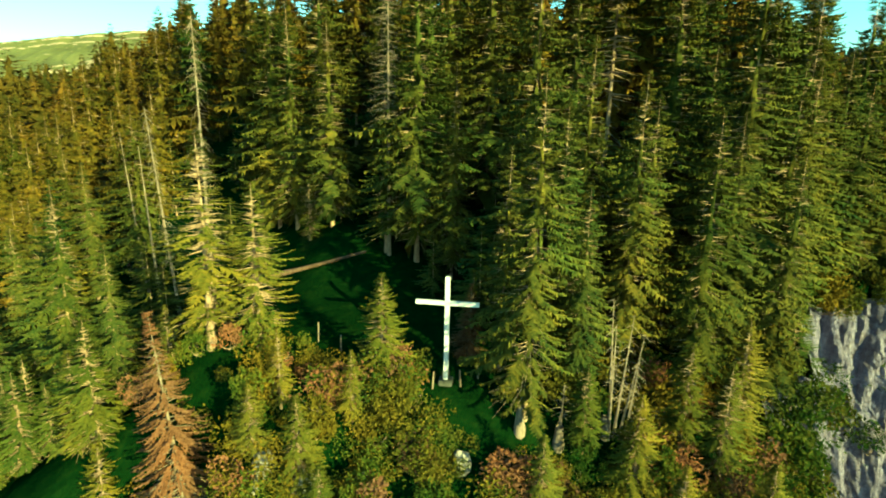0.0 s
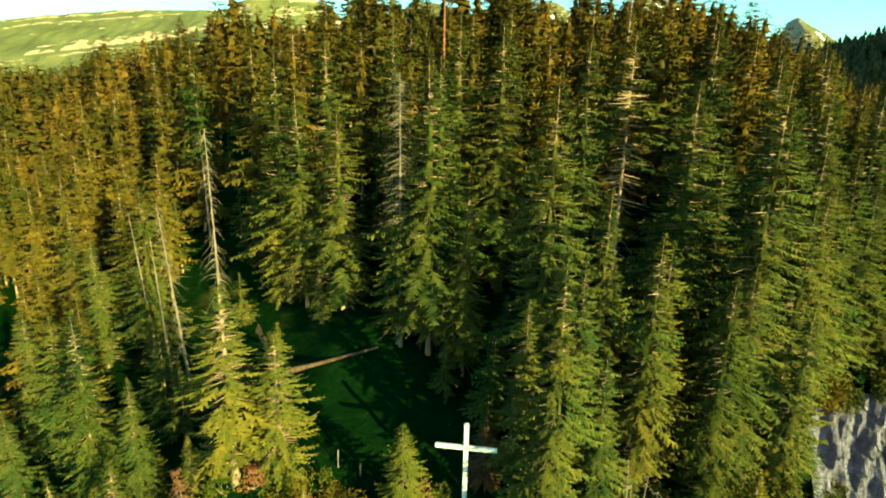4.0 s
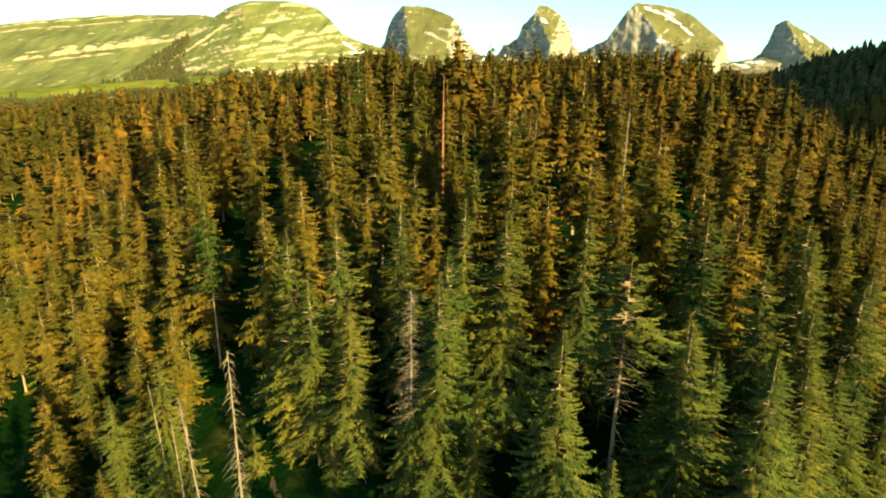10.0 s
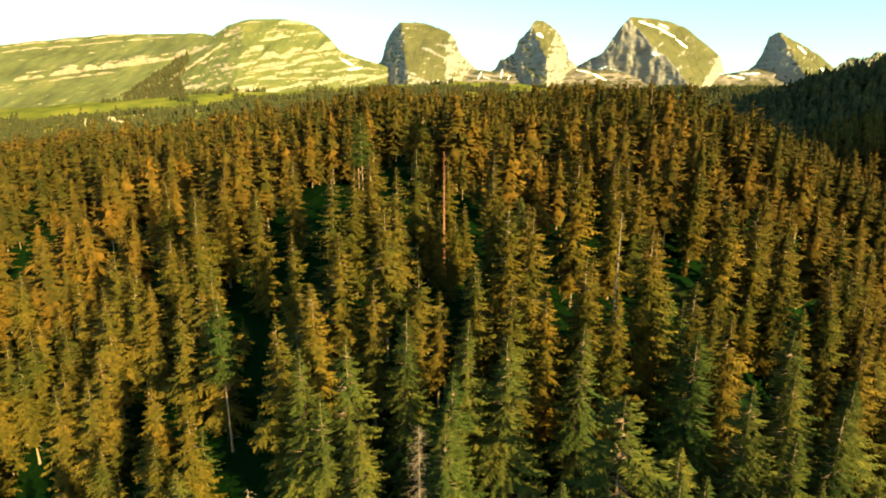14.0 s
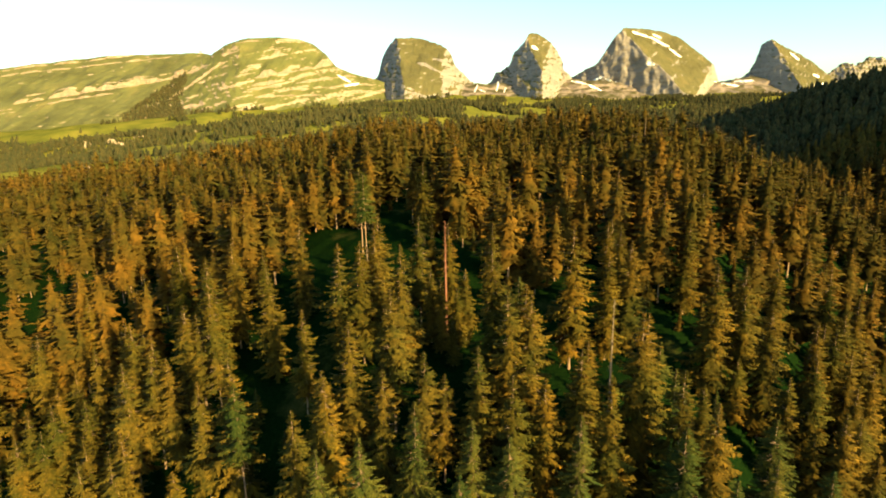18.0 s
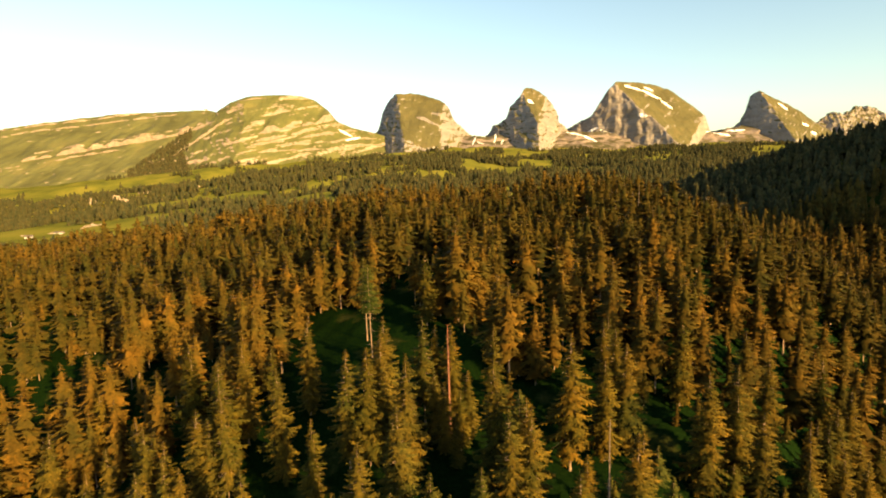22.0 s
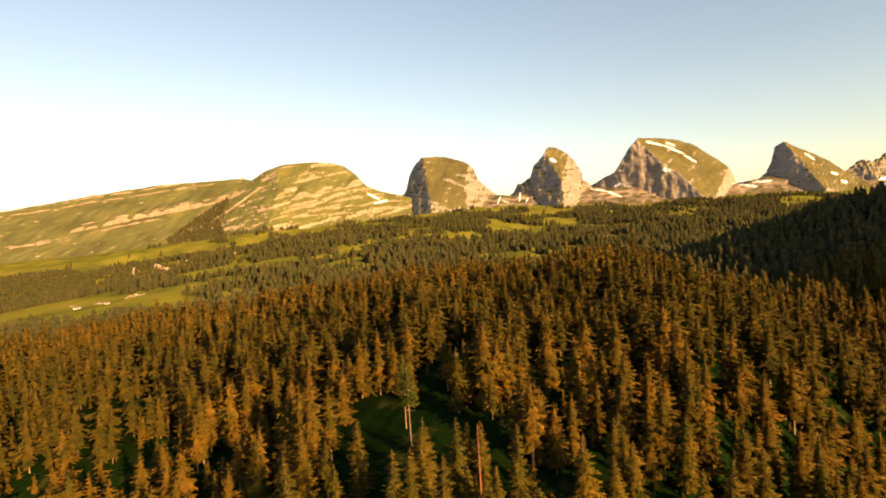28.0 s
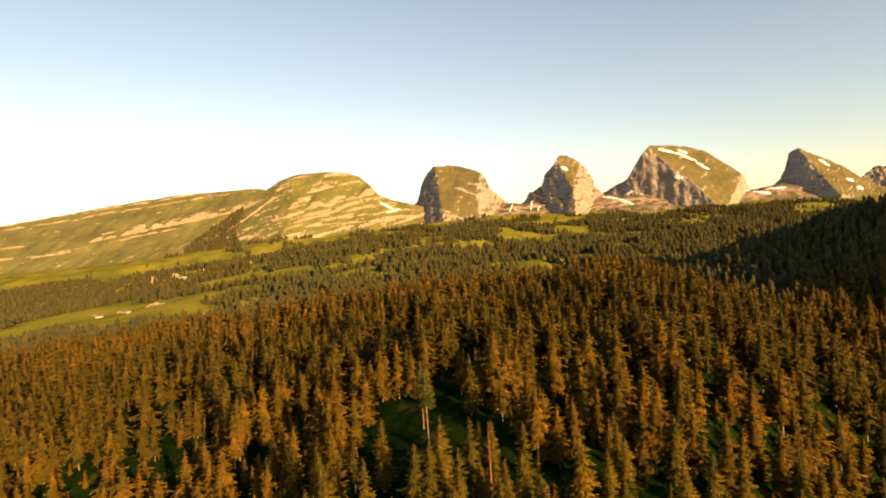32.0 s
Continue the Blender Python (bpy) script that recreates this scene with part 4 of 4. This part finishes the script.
# nearest ones, each a tree of its own
x, y = scatter(36, 112, 6.9, 0.95)
edge = (x < -0.75 * y) | (x > 0.72 * y) | (y > 92) | (x < -0.62 * y + 4) | (x > 0.42 * y)
x, y = x[edge], y[edge]
h = rough_heights(len(x))
h = np.where((x < -18) & (y < 68), h * 0.64, h)          # lower growth on the left shoulder
order = np.argsort(np.hypot(x, y + 10))
near_x, near_y, near_h = x[order], y[order], h[order]
single = min(190, len(order))
for a, b, c in zip(near_x[:single], near_y[:single], near_h[:single]):
    plant(mids[pick.randrange(5)], float(a), float(b), float(c), pick.uniform(0, 360), girth=pick.uniform(0.78, 0.98), lean=pick.uniform(-1.2, 1.2))


def low_tree(seed, count, segs, sides, rad, gap, fringe):
    r = np.random.default_rng(seed)
    tv, tf = trunk_arrays(r, 25.0, 0.20, sides, 3)
    cv, cf, cn = crown_arrays(r, 25.0, rad, gap, count, segs, ragged=0.3, fringe=fringe, hang=0.7, whorls=22)
    kv, kf, _, _ = mini_tree(seed + 500, rad * 0.68, 22.5, gap, 11, 8)
    return (np.concatenate([tv, cv, kv]), np.concatenate([tf, cf + len(tv), kf + len(tv) + len(cv)]),
            np.r_[np.zeros(len(tf)), np.ones(len(cf) + len(kf))], np.concatenate([round_normals(tv), cn, round_normals(kv)]))


def forest(name, label, kinds, x, y, h, girth=1.0, needle=None, land=height):
    """Many trees joined into one object."""
    vs, fs, ms, ns, n = [], [], [], [], 0
    z = land(x, y)
    for i in range(len(x)):
        v, f, m, w = kinds[rng.integers(len(kinds))]
        a, s = rng.uniform(0, 6.283), h[i] / 25.0
        g = s * girth * rng.uniform(0.80, 1.1)
        c, d = math.cos(a) * g, math.sin(a) * g
        vs.append(np.stack([v[:, 0] * c - v[:, 1] * d + x[i], v[:, 0] * d + v[:, 1] * c + y[i], v[:, 2] * s + z[i]], -1))
        ca, sa = math.cos(a), math.sin(a)
        ns.append(np.stack([w[:, 0] * ca - w[:, 1] * sa, w[:, 0] * sa + w[:, 1] * ca, w[:, 2]], -1))
        fs.append(f + n)
        ms.append(m)
        n += len(v)
    ob = new(name, mesh_from(name, np.concatenate(vs), np.concatenate(fs), [bark_spruce, needle or needles_sunlit_far], np.concatenate(ms), normals=np.concatenate(ns)))
    return tagged(ob, label, "forest", kind="stuff")


LOW = [low_tree(400 + i, 105, 2, 4, r, g, 1.25) for i, (r, g) in enumerate(((5.3, 0.08), (4.8, 0.14), (5.5, 0.06), (4.5, 0.24), (5.0, 0.12)))]
FAR = [low_tree(420 + i, 68, 1, 3, r, g, 1.5) for i, (r, g) in enumerate(((5.2, 0.08), (4.8, 0.14), (5.4, 0.06), (4.5, 0.2)))]
TINY = [low_tree(440 + i, 26, 1, 3, r, g, 2.6) for i, (r, g) in enumerate(((4.8, 0.06), (4.3, 0.08), (5.1, 0.05)))]


MINI = [mini_tree(460 + i, r, tiers=4, sides=5) for i, r in enumerate((4.4, 3.9, 4.8, 4.2))]
x2, y2 = scatter(112, 190, 7.5, 0.95)
x, y = np.r_[near_x[single:], x2], np.r_[near_y[single:], y2]
forest("forest", "dense spruce forest on the near flank of the hill", LOW, x, y, np.r_[near_h[single:], rough_heights(len(x2))], girth=1.02)
x, y = scatter(190, 330, 7.7, 0.95)
forest("forest", "dense spruce forest on the back of the hill", FAR, x, y, rough_heights(len(x)), girth=1.08)
# filler trees that stand in for the dark shade in the gaps
x, y = scatter(96, 330, 8.5, 0.7, gaps=0.3)
forest("forest", "low spruces added to darken the gaps between the tall ones", TINY, x, y, rng.uniform(5, 11, len(x)), girth=1.2)
x, y = scatter(330, 475, 7.2, 0.9)
forest("forest", "distant spruce forest on the hill's crest", TINY, x, y, rough_heights(len(x)), girth=1.3)
x, y = scatter(475, 560, 7.5, 0.9, left=0.2)
forest("forest", "distant spruce forest in the side valley", MINI, x, y, rough_heights(len(x)), girth=1.3)
# the shaded hill and the valley in front of it
x, y = scatter(560, 900, 8.0, 0.9, left=0.16, gaps=0.4)
forest("forest", "shaded dark spruce forest on the neighbouring hill", MINI, x, y, rough_heights(len(x)), girth=1.3, needle=needles_hazed)
# the slope below the peaks: woods with pastures between
x, y = scatter(560, 3260, 15.5, 0.95, right=0.8, gaps=0.2)
wood = waves(x, y, 420, 31, 4) + 0.5 * waves(x, y, 120, 32, 3) + np.interp(y, [600, 900, 1500, 2100, 2500, 3250], [0.75, 0.45, 0.4, 0.3, 0.0, -0.35]) - 0.0008 * np.maximum(0, -x - 600) * smooth(1900, 2300, y) + 0.35 * smooth(-600, -900, x) * smooth(2100, 1700, y)
ok = wood > 0.05
forest("forest", "scattered far spruce woods on the alpine slope", MINI, x[ok], y[ok], rough_heights(int(ok.sum()), 23), girth=2.0, needle=needles_hazed)

# the wooded foot and edge of the dome
x, z = rng.uniform(-2000, 350, 20000), rng.uniform(-20, 470, 20000)
y = dome_y(x, z)
under_crest = np.interp(x, [c[0] for c in DOME_CREST], [c[1] for c in DOME_CREST]) - z
ok = (z > height(x, y) - 4) & (under_crest > 8)
ok &= waves(x, z, 200, 33, 4) + 1.2 * smooth(-1300, -1560, x) - 1.6 * smooth(150, 235, z - 0.16 * np.maximum(0, -x - 1250)) + 1.5 * smooth(190, 60, under_crest) * smooth(-1340, -1420, x) * smooth(470, 330, z) > -0.45
foot_z = z[ok]
forest("forest", "dark spruces climbing the foot of the dome", MINI, x[ok], y[ok], rough_heights(int(ok.sum()), 19), girth=1.7, needle=needles_hazed, land=lambda *_: foot_z)


# ---------------------------------------------------------------- the cross
def box(bm, size, at, turn=None, bevel=0.02):
    """A bevelled box of that size with its middle at a place."""
    r = bmesh.ops.create_cube(bm, size=1.0, matrix=Matrix.Translation(at) @ (turn or Matrix.Identity(4)) @ Matrix.Diagonal((*size, 1)))
    edges = list({e for v in r["verts"] for e in v.link_edges})
    bmesh.ops.bevel(bm, geom=edges, offset=bevel, segments=2, affect="EDGES")
    return bm


cross = tagged(new("summit_cross"), "large white painted timber cross on a low stone plinth", "cross")
cross.matrix_basis = pose(0.3, 28.6, lie(0.3, 28.6), 0, 0, -8)
part("post", box(bmesh.new(), (0.26, 0.26, 6.2), (0, 0, 3.3)), white_paint, cross)
part("crossbeam", box(bmesh.new(), (3.6, 0.20, 0.24), (0, -0.03, 4.86)), white_paint, cross)
part("plinth", box(bmesh.new(), (0.8, 0.8, 0.7), (0, 0, -0.12), bevel=0.05), dark_stone, cross, "low dark mossy stone plinth")
bm = bmesh.new()
for side in (-1, 1):
    box(bm, (0.05, 0.34, 0.5), (0.16 * side, 0, 0.55), bevel=0.01)
part("bracket", bm, dark_stone, cross)


def fence_post(x, y, h):
    bm = bmesh.new()
    bmesh.ops.create_cone(bm, cap_ends=True, segments=8, radius1=0.055, radius2=0.045, depth=h, matrix=Matrix.Translation((0, 0, h / 2 - 0.15)))
    me = bpy.data.meshes.new("fence_post")
    bm.to_mesh(me)
    bm.free()
    me.materials.append(bark_grey)
    ob = tagged(new("fence_post", me), "short pale wooden post beside the cross", "post", group="posts by the cross")
    ob.matrix_basis = Matrix.Translation((x, y, lie(x, y))) @ pose(0, 0, 0, 0, pick.uniform(-4, 4), 0)


for x, y, h in ((-0.45, 28.0, 1.2), (1.15, 28.2, 1.2), (-1.9, 29.0, 1.5), (-7.8, 31.6, 1.4), (-6.3, 31.2, 1.2), (2.2, 29.0, 1.0)):
    fence_post(x, y, h)
v, f = trunk_arrays(np.random.default_rng(9), 7.3, 0.19, 9, 8, bend=0.1, top=0.5)
log = tagged(new("fallen_log", mesh_from("fallen_log", v, f, [bark_log], smooth=True)), "fallen brown tree trunk lying across the clearing", "log")
a, b = Vector((-13.3, 42.2, 0)), Vector((-6.3, 42.7, 0))
a.z, b.z = lie(a.x, a.y) + 0.3, lie(b.x, b.y) + 0.3
clear = min(a.lerp(b, k / 20).z - lie(*a.lerp(b, k / 20).xy) for k in range(21))
a.z, b.z = a.z + 0.1 - clear, b.z + 0.1 - clear
log.matrix_basis = Matrix.Translation(a) @ (b - a).to_track_quat("Z", "Y").to_matrix().to_4x4()


# ---------------------------------------------------------------- shrubs on the brink
def shrub_mesh(name, seed, count, mat, tall=1.0, size=0.105):
    """A rounded bush of small folded leaf sprays on a few stems."""
    r = np.random.default_rng(seed)
    lobes = [(r.uniform(-0.7, 0.7), r.uniform(-0.7, 0.7), r.uniform(0.5, 1.3) * tall, r.uniform(0.35, 0.75)) for _ in range(7)]
    vs = []
    for _ in range(count):
        lx, ly, lz, lr = lobes[r.integers(7)]
        d = r.normal(0, 1, 3)
        d /= np.linalg.norm(d)
        c = np.array([lx, ly, lz]) + d * lr * r.uniform(0.75, 1.1)
        t, w = r.normal(0, 1, 3), r.normal(0, 1, 3)
        t, w = t / np.linalg.norm(t) * size, w / np.linalg.norm(w) * size * 0.6
        vs += [c - t, c + w, c + t, c - t, c + t, c - w + d * size * 0.5]
    v = np.array(vs)
    v[:, 2] = np.maximum(v[:, 2], 0.02)
    return mesh_from(name, v, np.arange(len(v)).reshape(-1, 3), [mat])


def stems_mesh(seed):
    v, f = twig_arrays(np.random.default_rng(seed), 0.3, 0, 0.4, 7, 1.2, -0.9, 0.03, 2)
    return mesh_from("stems", v, f, [bark_spruce])


shrubs = []
for i in range(5):
    top = tagged(new("shrub"), ("leafy bright green shrub on the brink of the slope", "low yellow-green bush on the steep slope")[i % 2] if i < 4 else "dry russet-brown bush on the brink of the slope", "shrub", group="shrubs on the brink")
    new("foliage", shrub_mesh("foliage", 60 + i, 620, needles_dead if i == 4 else leaves if i % 2 == 0 else (leaves_gold if i == 1 else needles_young), 1.0 + 0.3 * (i % 3))).parent = top
    new("stems", stems_mesh(70 + i)).parent = top
    shrubs.append(top)
spots = np.random.default_rng(8)
count, brush = 0, []
while count < 620:
    x, y = spots.uniform(-19, 24), spots.uniform(17, 29.5)
    if (abs(x - 0.6) < 1.6 and y > 25.5) or (x > 2 and x < 5 and y > 24) or any((x - px) ** 2 + (y - py) ** 2 < 0.5 for px, py in planted):
        continue
    if abs(x + 14.3 * y / 26.2) < 1.3 and y < 26.5:
        continue
    if spots.uniform() < smooth(26, 29.5, y) * (0.6 if x < 3 else 0.2):
        continue
    s = spots.uniform(0.45, 1.25)
    kind = 4 if spots.uniform() < 0.17 else (0, 1, 1, 3, 2, 1)[int(spots.integers(6))]
    if count >= 220:
        brush.append((kind, x, y, s, spots.uniform(0, 6.28)))
        count += 1
        continue
    ob = copy_thing(shrubs[kind], Matrix.Translation((x, y, lie(x, y) - 0.1)))
    ob.matrix_basis = Matrix.Translation((x, y, lie(x, y) - 0.1)) @ pose(0, 0, 0, 0, 0, spots.uniform(0, 360)) @ Matrix.Diagonal((s, s, s * spots.uniform(0.8, 1.3), 1))
    count += 1



def undergrowth():
    """The many low bushes between, too tangled to count."""
    vs, mats, n = [], [], 0
    for kind, x, y, s, turn in brush:
        me = shrubs[kind].children[0].data
        v = np.empty(len(me.vertices) * 3, np.float32)
        me.vertices.foreach_get("co", v)
        v = v.reshape(-1, 6, 3)[::2].reshape(-1, 3) * s
        c, d = math.cos(turn), math.sin(turn)
        vs.append(np.stack([v[:, 0] * c - v[:, 1] * d + x, v[:, 0] * d + v[:, 1] * c + y, v[:, 2] + lie(x, y) - 0.1], -1))
        mats.append(np.full(len(v) // 3, (0, 3, 0, 1, 2)[kind]))
    v = np.concatenate(vs)
    tagged(new("undergrowth", mesh_from("undergrowth", v, np.arange(len(v)).reshape(-1, 3), [leaves, needles_young, needles_dead, leaves_gold], np.concatenate(mats))),
           "tangled green and russet bushes on the brink", "undergrowth", kind="stuff")


undergrowth()

# ---------------------------------------------------------------- the rock wall
def cliff_point(x, v):
    """A place on the rock face: x along it, v from the rim (0) to the foot (1)."""
    edge = brink(x)
    top = np.interp(edge, SPINE_Y, SPINE_Z) - 0.3 - 1.2 * smooth(24, 30, x)
    out = v ** 0.8 * 7.0 + 1.3
    blocks = np.round(1.6 * waves(x, v * 30, 10, 55, 3)) / 1.6
    crag = 1.6 * waves(x, v * 8, 10, 51, 4) + 0.9 * np.abs(waves(x, v * 3, 6, 57, 3)) + 0.3 * blocks + 0.30 * np.abs(waves(x * 2.2, v * 7, 5, 52, 5)) + 0.30 * waves(x * 3.0, v * 18, 5, 53, 5) + 0.16 * np.abs(waves(x, v * 34, 5, 56, 3))
    return np.stack([x, edge - out - crag, top - v * 31 + 0.5 * waves(x, v * 30, 6, 54, 3)], -1)


def cliff():
    """A craggy limestone face below the forest edge, with ledges and cracks."""
    us, vs = np.linspace(18.5, 42.5, 140), np.linspace(0, 1, 130)
    pts = cliff_point(*np.meshgrid(us, vs)).reshape(-1, 3)
    i = (np.arange(len(vs) - 1)[:, None] * len(us) + np.arange(len(us) - 1)).ravel()
    f = np.stack([i, i + len(us), i + len(us) + 1, i + 1], -1)
    return tagged(new("cliff", mesh_from("cliff", pts, f, [cliff_mat])), "pale grey limestone cliff with stains and ledges", "cliff", kind="structure")


cliff()
for n in range(80):
    x, v = (spots.uniform(18.6, 23.2), spots.uniform(0.0, 0.9)) if n < 54 else (spots.uniform(26.5, 44), spots.choice([0.0, 0.02, spots.uniform(0, 0.6)]))
    p = cliff_point(np.array(x), np.array(v))
    s = spots.uniform(0.8, 1.8)
    ob = copy_thing(shrubs[int(spots.integers(4))], Matrix.Identity(4))
    ob.matrix_basis = Matrix.Translation(Vector(p) + Vector((0, 0.1, -0.25))) @ pose(0, 0, 0, 18, 0, spots.uniform(0, 360)) @ Matrix.Diagonal((s, s, s * 1.1, 1))
    tagged(ob, "bush clinging to a ledge of the rock face")


# ---------------------------------------------------------------- huts and rocks on the far slope
def hut(label, x, y, z, long, wide, tall, turn, stone):
    """A small mountain hut: walls, a gabled roof with eaves, a door and windows."""
    top = tagged(new("mountain_hut"), label, "hut")
    part("wall", box(bmesh.new(), (long, wide, tall + 1.5), (0, 0, tall / 2 - 0.75), bevel=0.05), stone, top)
    bm = bmesh.new()
    rise = wide * 0.38
    for side in (-1, 1):
        lean = math.atan2(rise, wide / 2)
        box(bm, (long + 1.2, math.hypot(rise, wide / 2) + 0.7, 0.25), (0, side * (wide / 4 + 0.15), tall + rise / 2), Matrix.Rotation(-side * lean, 4, "X"), 0.03)
    part("roof", bm, roof_mat, top, "dark weathered gabled roof")
    gable = bmesh.new()
    for e in (-1, 1):
        face = [gable.verts.new(c) for c in ((e * long * 0.495, -wide / 2, tall - 0.1), (e * long * 0.495, wide / 2, tall - 0.1), (e * long * 0.495, 0, tall + rise - 0.1))]
        gable.faces.new(face)
    part("gable", gable, stone, top)
    part("door", box(bmesh.new(), (1.1, 0.12, 2.1), (-long * 0.2, -wide / 2 - 0.03, 1.0)), roof_mat, top)
    for k in (0.1, 0.32):
        pane = part("window", box(bmesh.new(), (1.0, 0.12, 1.0), (long * k, -wide / 2 - 0.03, 1.6)), glass_mat, top)
        part("window_sill", box(bmesh.new(), (1.3, 0.25, 0.1), (long * k, -wide / 2 - 0.1, 1.02)), roof_mat, pane)
    top.matrix_basis = Matrix.Translation((x, y, z)) @ pose(0, 0, 0, 0, 0, turn)


roof_mat = plain_material("shingle_roof", (0.06, 0.05, 0.045), (0.13, 0.11, 0.10), 1.5, 0.85)
glass_mat = plain_material("dark_window", (0.02, 0.022, 0.025), (0.04, 0.042, 0.045), 1.0, 0.15)
for x, y, long, turn in ((-906, 1214, 15, 20), (-852, 1228, 12, -15), (-820, 1195, 9, 40)):
    hut("small alpine hut with pale walls on a bright meadow", x, y, lie(x, y), long, long * 0.62, 3.2, turn, concrete)
hut("lone pale mountain hut on the skyline of the ridge", -1575, float(ridge_y(np.array(-1575.0), np.array(598.0))) + 10, 597, 26, 15, 9, 10, white_paint)


def outcrop(x, y, long, tall, seed):
    """A pale limestone rib standing out of the pasture."""
    r = np.random.default_rng(seed)
    u, v = np.meshgrid(np.linspace(-1, 1, 26), np.linspace(0, 1, 12))
    px = u * long + 2.5 * waves(u * 30, v * 30, 20, seed, 4)
    py = (v - 1) * tall * 0.9 + 5 * waves(u * 40, v * 40, 25, seed + 1, 4)
    pz = tall * (1 - np.abs(u) ** 3) * np.round(v * 4 + 0.4 * waves(u * 30, v * 20, 18, seed + 2, 3)) / 4 * (0.75 + 0.3 * waves(u * 30, 0 * u, 22, seed + 3, 3)) - 3
    pts = np.stack([px + x, py + y, pz + height(px + x, py + y)], -1).reshape(-1, 3)
    i = (np.arange(11)[:, None] * 26 + np.arange(25)).ravel()
    tagged(new("rock_outcrop", mesh_from("rock_outcrop", pts, np.stack([i, i + 1, i + 27, i + 26], -1), [outcrop_mat])), "pale limestone rib cropping out of the pasture", "rock", group="limestone ribs on the slope")


outcrop_mat = rock_material("pale_outcrop", (0.36, 0.29, 0.21), 0.6)
for n, (x, y, long, tall) in enumerate(((-1060, 1840, 42, 22), (-1120, 1800, 30, 16), (-1000, 1870, 26, 16), (-1150, 1840, 20, 12), (-960, 1820, 22, 12), (-1030, 1960, 26, 14), (-880, 2080, 24, 12), (-620, 1560, 22, 8), (-935, 1250, 24, 8), (-885, 1262, 18, 7), (-800, 1255, 22, 8), (-770, 1240, 14, 6))):
    outcrop(x, y, long, tall, 80 + n)


# ---------------------------------------------------------------- rocks, stumps and the footpath near the cross
def boulder(x, y, wide, tall, seed):
    """An angular limestone block half sunk in the slope."""
    bm = bmesh.new()
    bmesh.ops.create_icosphere(bm, subdivisions=3, radius=1.0)
    at = np.array([v.co for v in bm.verts])
    push = 1 + 0.22 * np.round(2 * waves(at[:, 0] * 4 + at[:, 2] * 3, at[:, 1] * 4, 6, seed, 3)) / 2 + 0.05 * waves(at[:, 0] * 9, at[:, 2] * 9 + at[:, 1] * 5, 4, seed + 1, 3)
    for v, k in zip(bm.verts, push):
        v.co *= float(k)
    me = bpy.data.meshes.new("boulder")
    bm.to_mesh(me)
    bm.free()
    me.materials.append(stone_mat)
    ob = tagged(new("boulder", me), "pale angular limestone block among the bushes", "rock", group="rocks on the brink")
    ob.matrix_basis = Matrix.Translation((x, y, lie(x, y) + tall * 0.3)) @ pose(0, 0, 0, 0, 0, seed * 47) @ Matrix.Diagonal((wide, wide * 0.75, tall, 1))


stone_mat = rock_material("broken_limestone", (0.25, 0.22, 0.19), 6.0)
for n, (x, y, wide, tall) in enumerate(((-8.9, 24.0, 0.7, 0.7), (-9.4, 23.2, 0.6, 0.6), (-6.8, 23.7, 0.8, 0.8), (14.4, 27.8, 0.8, 0.7), (1.2, 24.4, 0.6, 0.6), (12.2, 26.6, 0.5, 0.5), (-3.8, 23.8, 0.5, 0.6))):
    boulder(x, y, wide, tall, 500 + n)
for n, (x, y, tall) in enumerate(((4.3, 25.7, 1.5), (6.3, 25.2, 1.1), (8.8, 25.8, 0.9))):
    v, f = trunk_arrays(np.random.default_rng(90 + n), tall, 0.24, 9, 5, bend=0.04, top=0.8)
    ob = tagged(new("tree_stump", mesh_from("tree_stump", v, f, [bark_grey], smooth=True)), "grey broken tree stump on the brink", "stump")
    ob.matrix_basis = Matrix.Translation((x, y, lie(x, y)))


def footpath(line, wide):
    """A trodden strip of bare earth a hand above the turf's roots."""
    pts = []
    for i in range(41):
        k = i / 40 * (len(line) - 1)
        j = min(int(k), len(line) - 2)
        a, b = Vector(line[j]), Vector(line[j + 1])
        c, side = a.lerp(b, k - j), (b - a).normalized().orthogonal()
        w = wide * (0.8 + 0.35 * math.sin(i * 1.7) * math.sin(i * 0.6))
        pts += [(*(c + side * w * s), lie(*(c + side * w * s)) + 0.06) for s in (-0.5, 0, 0.5)]
    f = [(i * 3 + s, i * 3 + s + 1, i * 3 + s + 4, i * 3 + s + 3) for i in range(40) for s in (0, 1)]
    tagged(new("footpath", mesh_from("footpath", np.array(pts), np.array(f), [earth_mat], smooth=True)), "narrow trodden earth path through the clearing", "path", kind="structure")


earth_mat = plain_material("trodden_earth", (0.035, 0.022, 0.013), (0.075, 0.045, 0.026), 2.5, 0.95)
footpath([(-22.4, 55.5), (-20.2, 53.0), (-18.2, 49.6), (-16.2, 45.7), (-14.6, 43.6)], 0.6)
# the trees and shrubs that were only patterns for the others
for pattern in [tall_bare, flag] + heroes + mids + young + under + shrubs:
    for ob in (*pattern.children_recursive, pattern):
        bpy.data.objects.remove(ob)
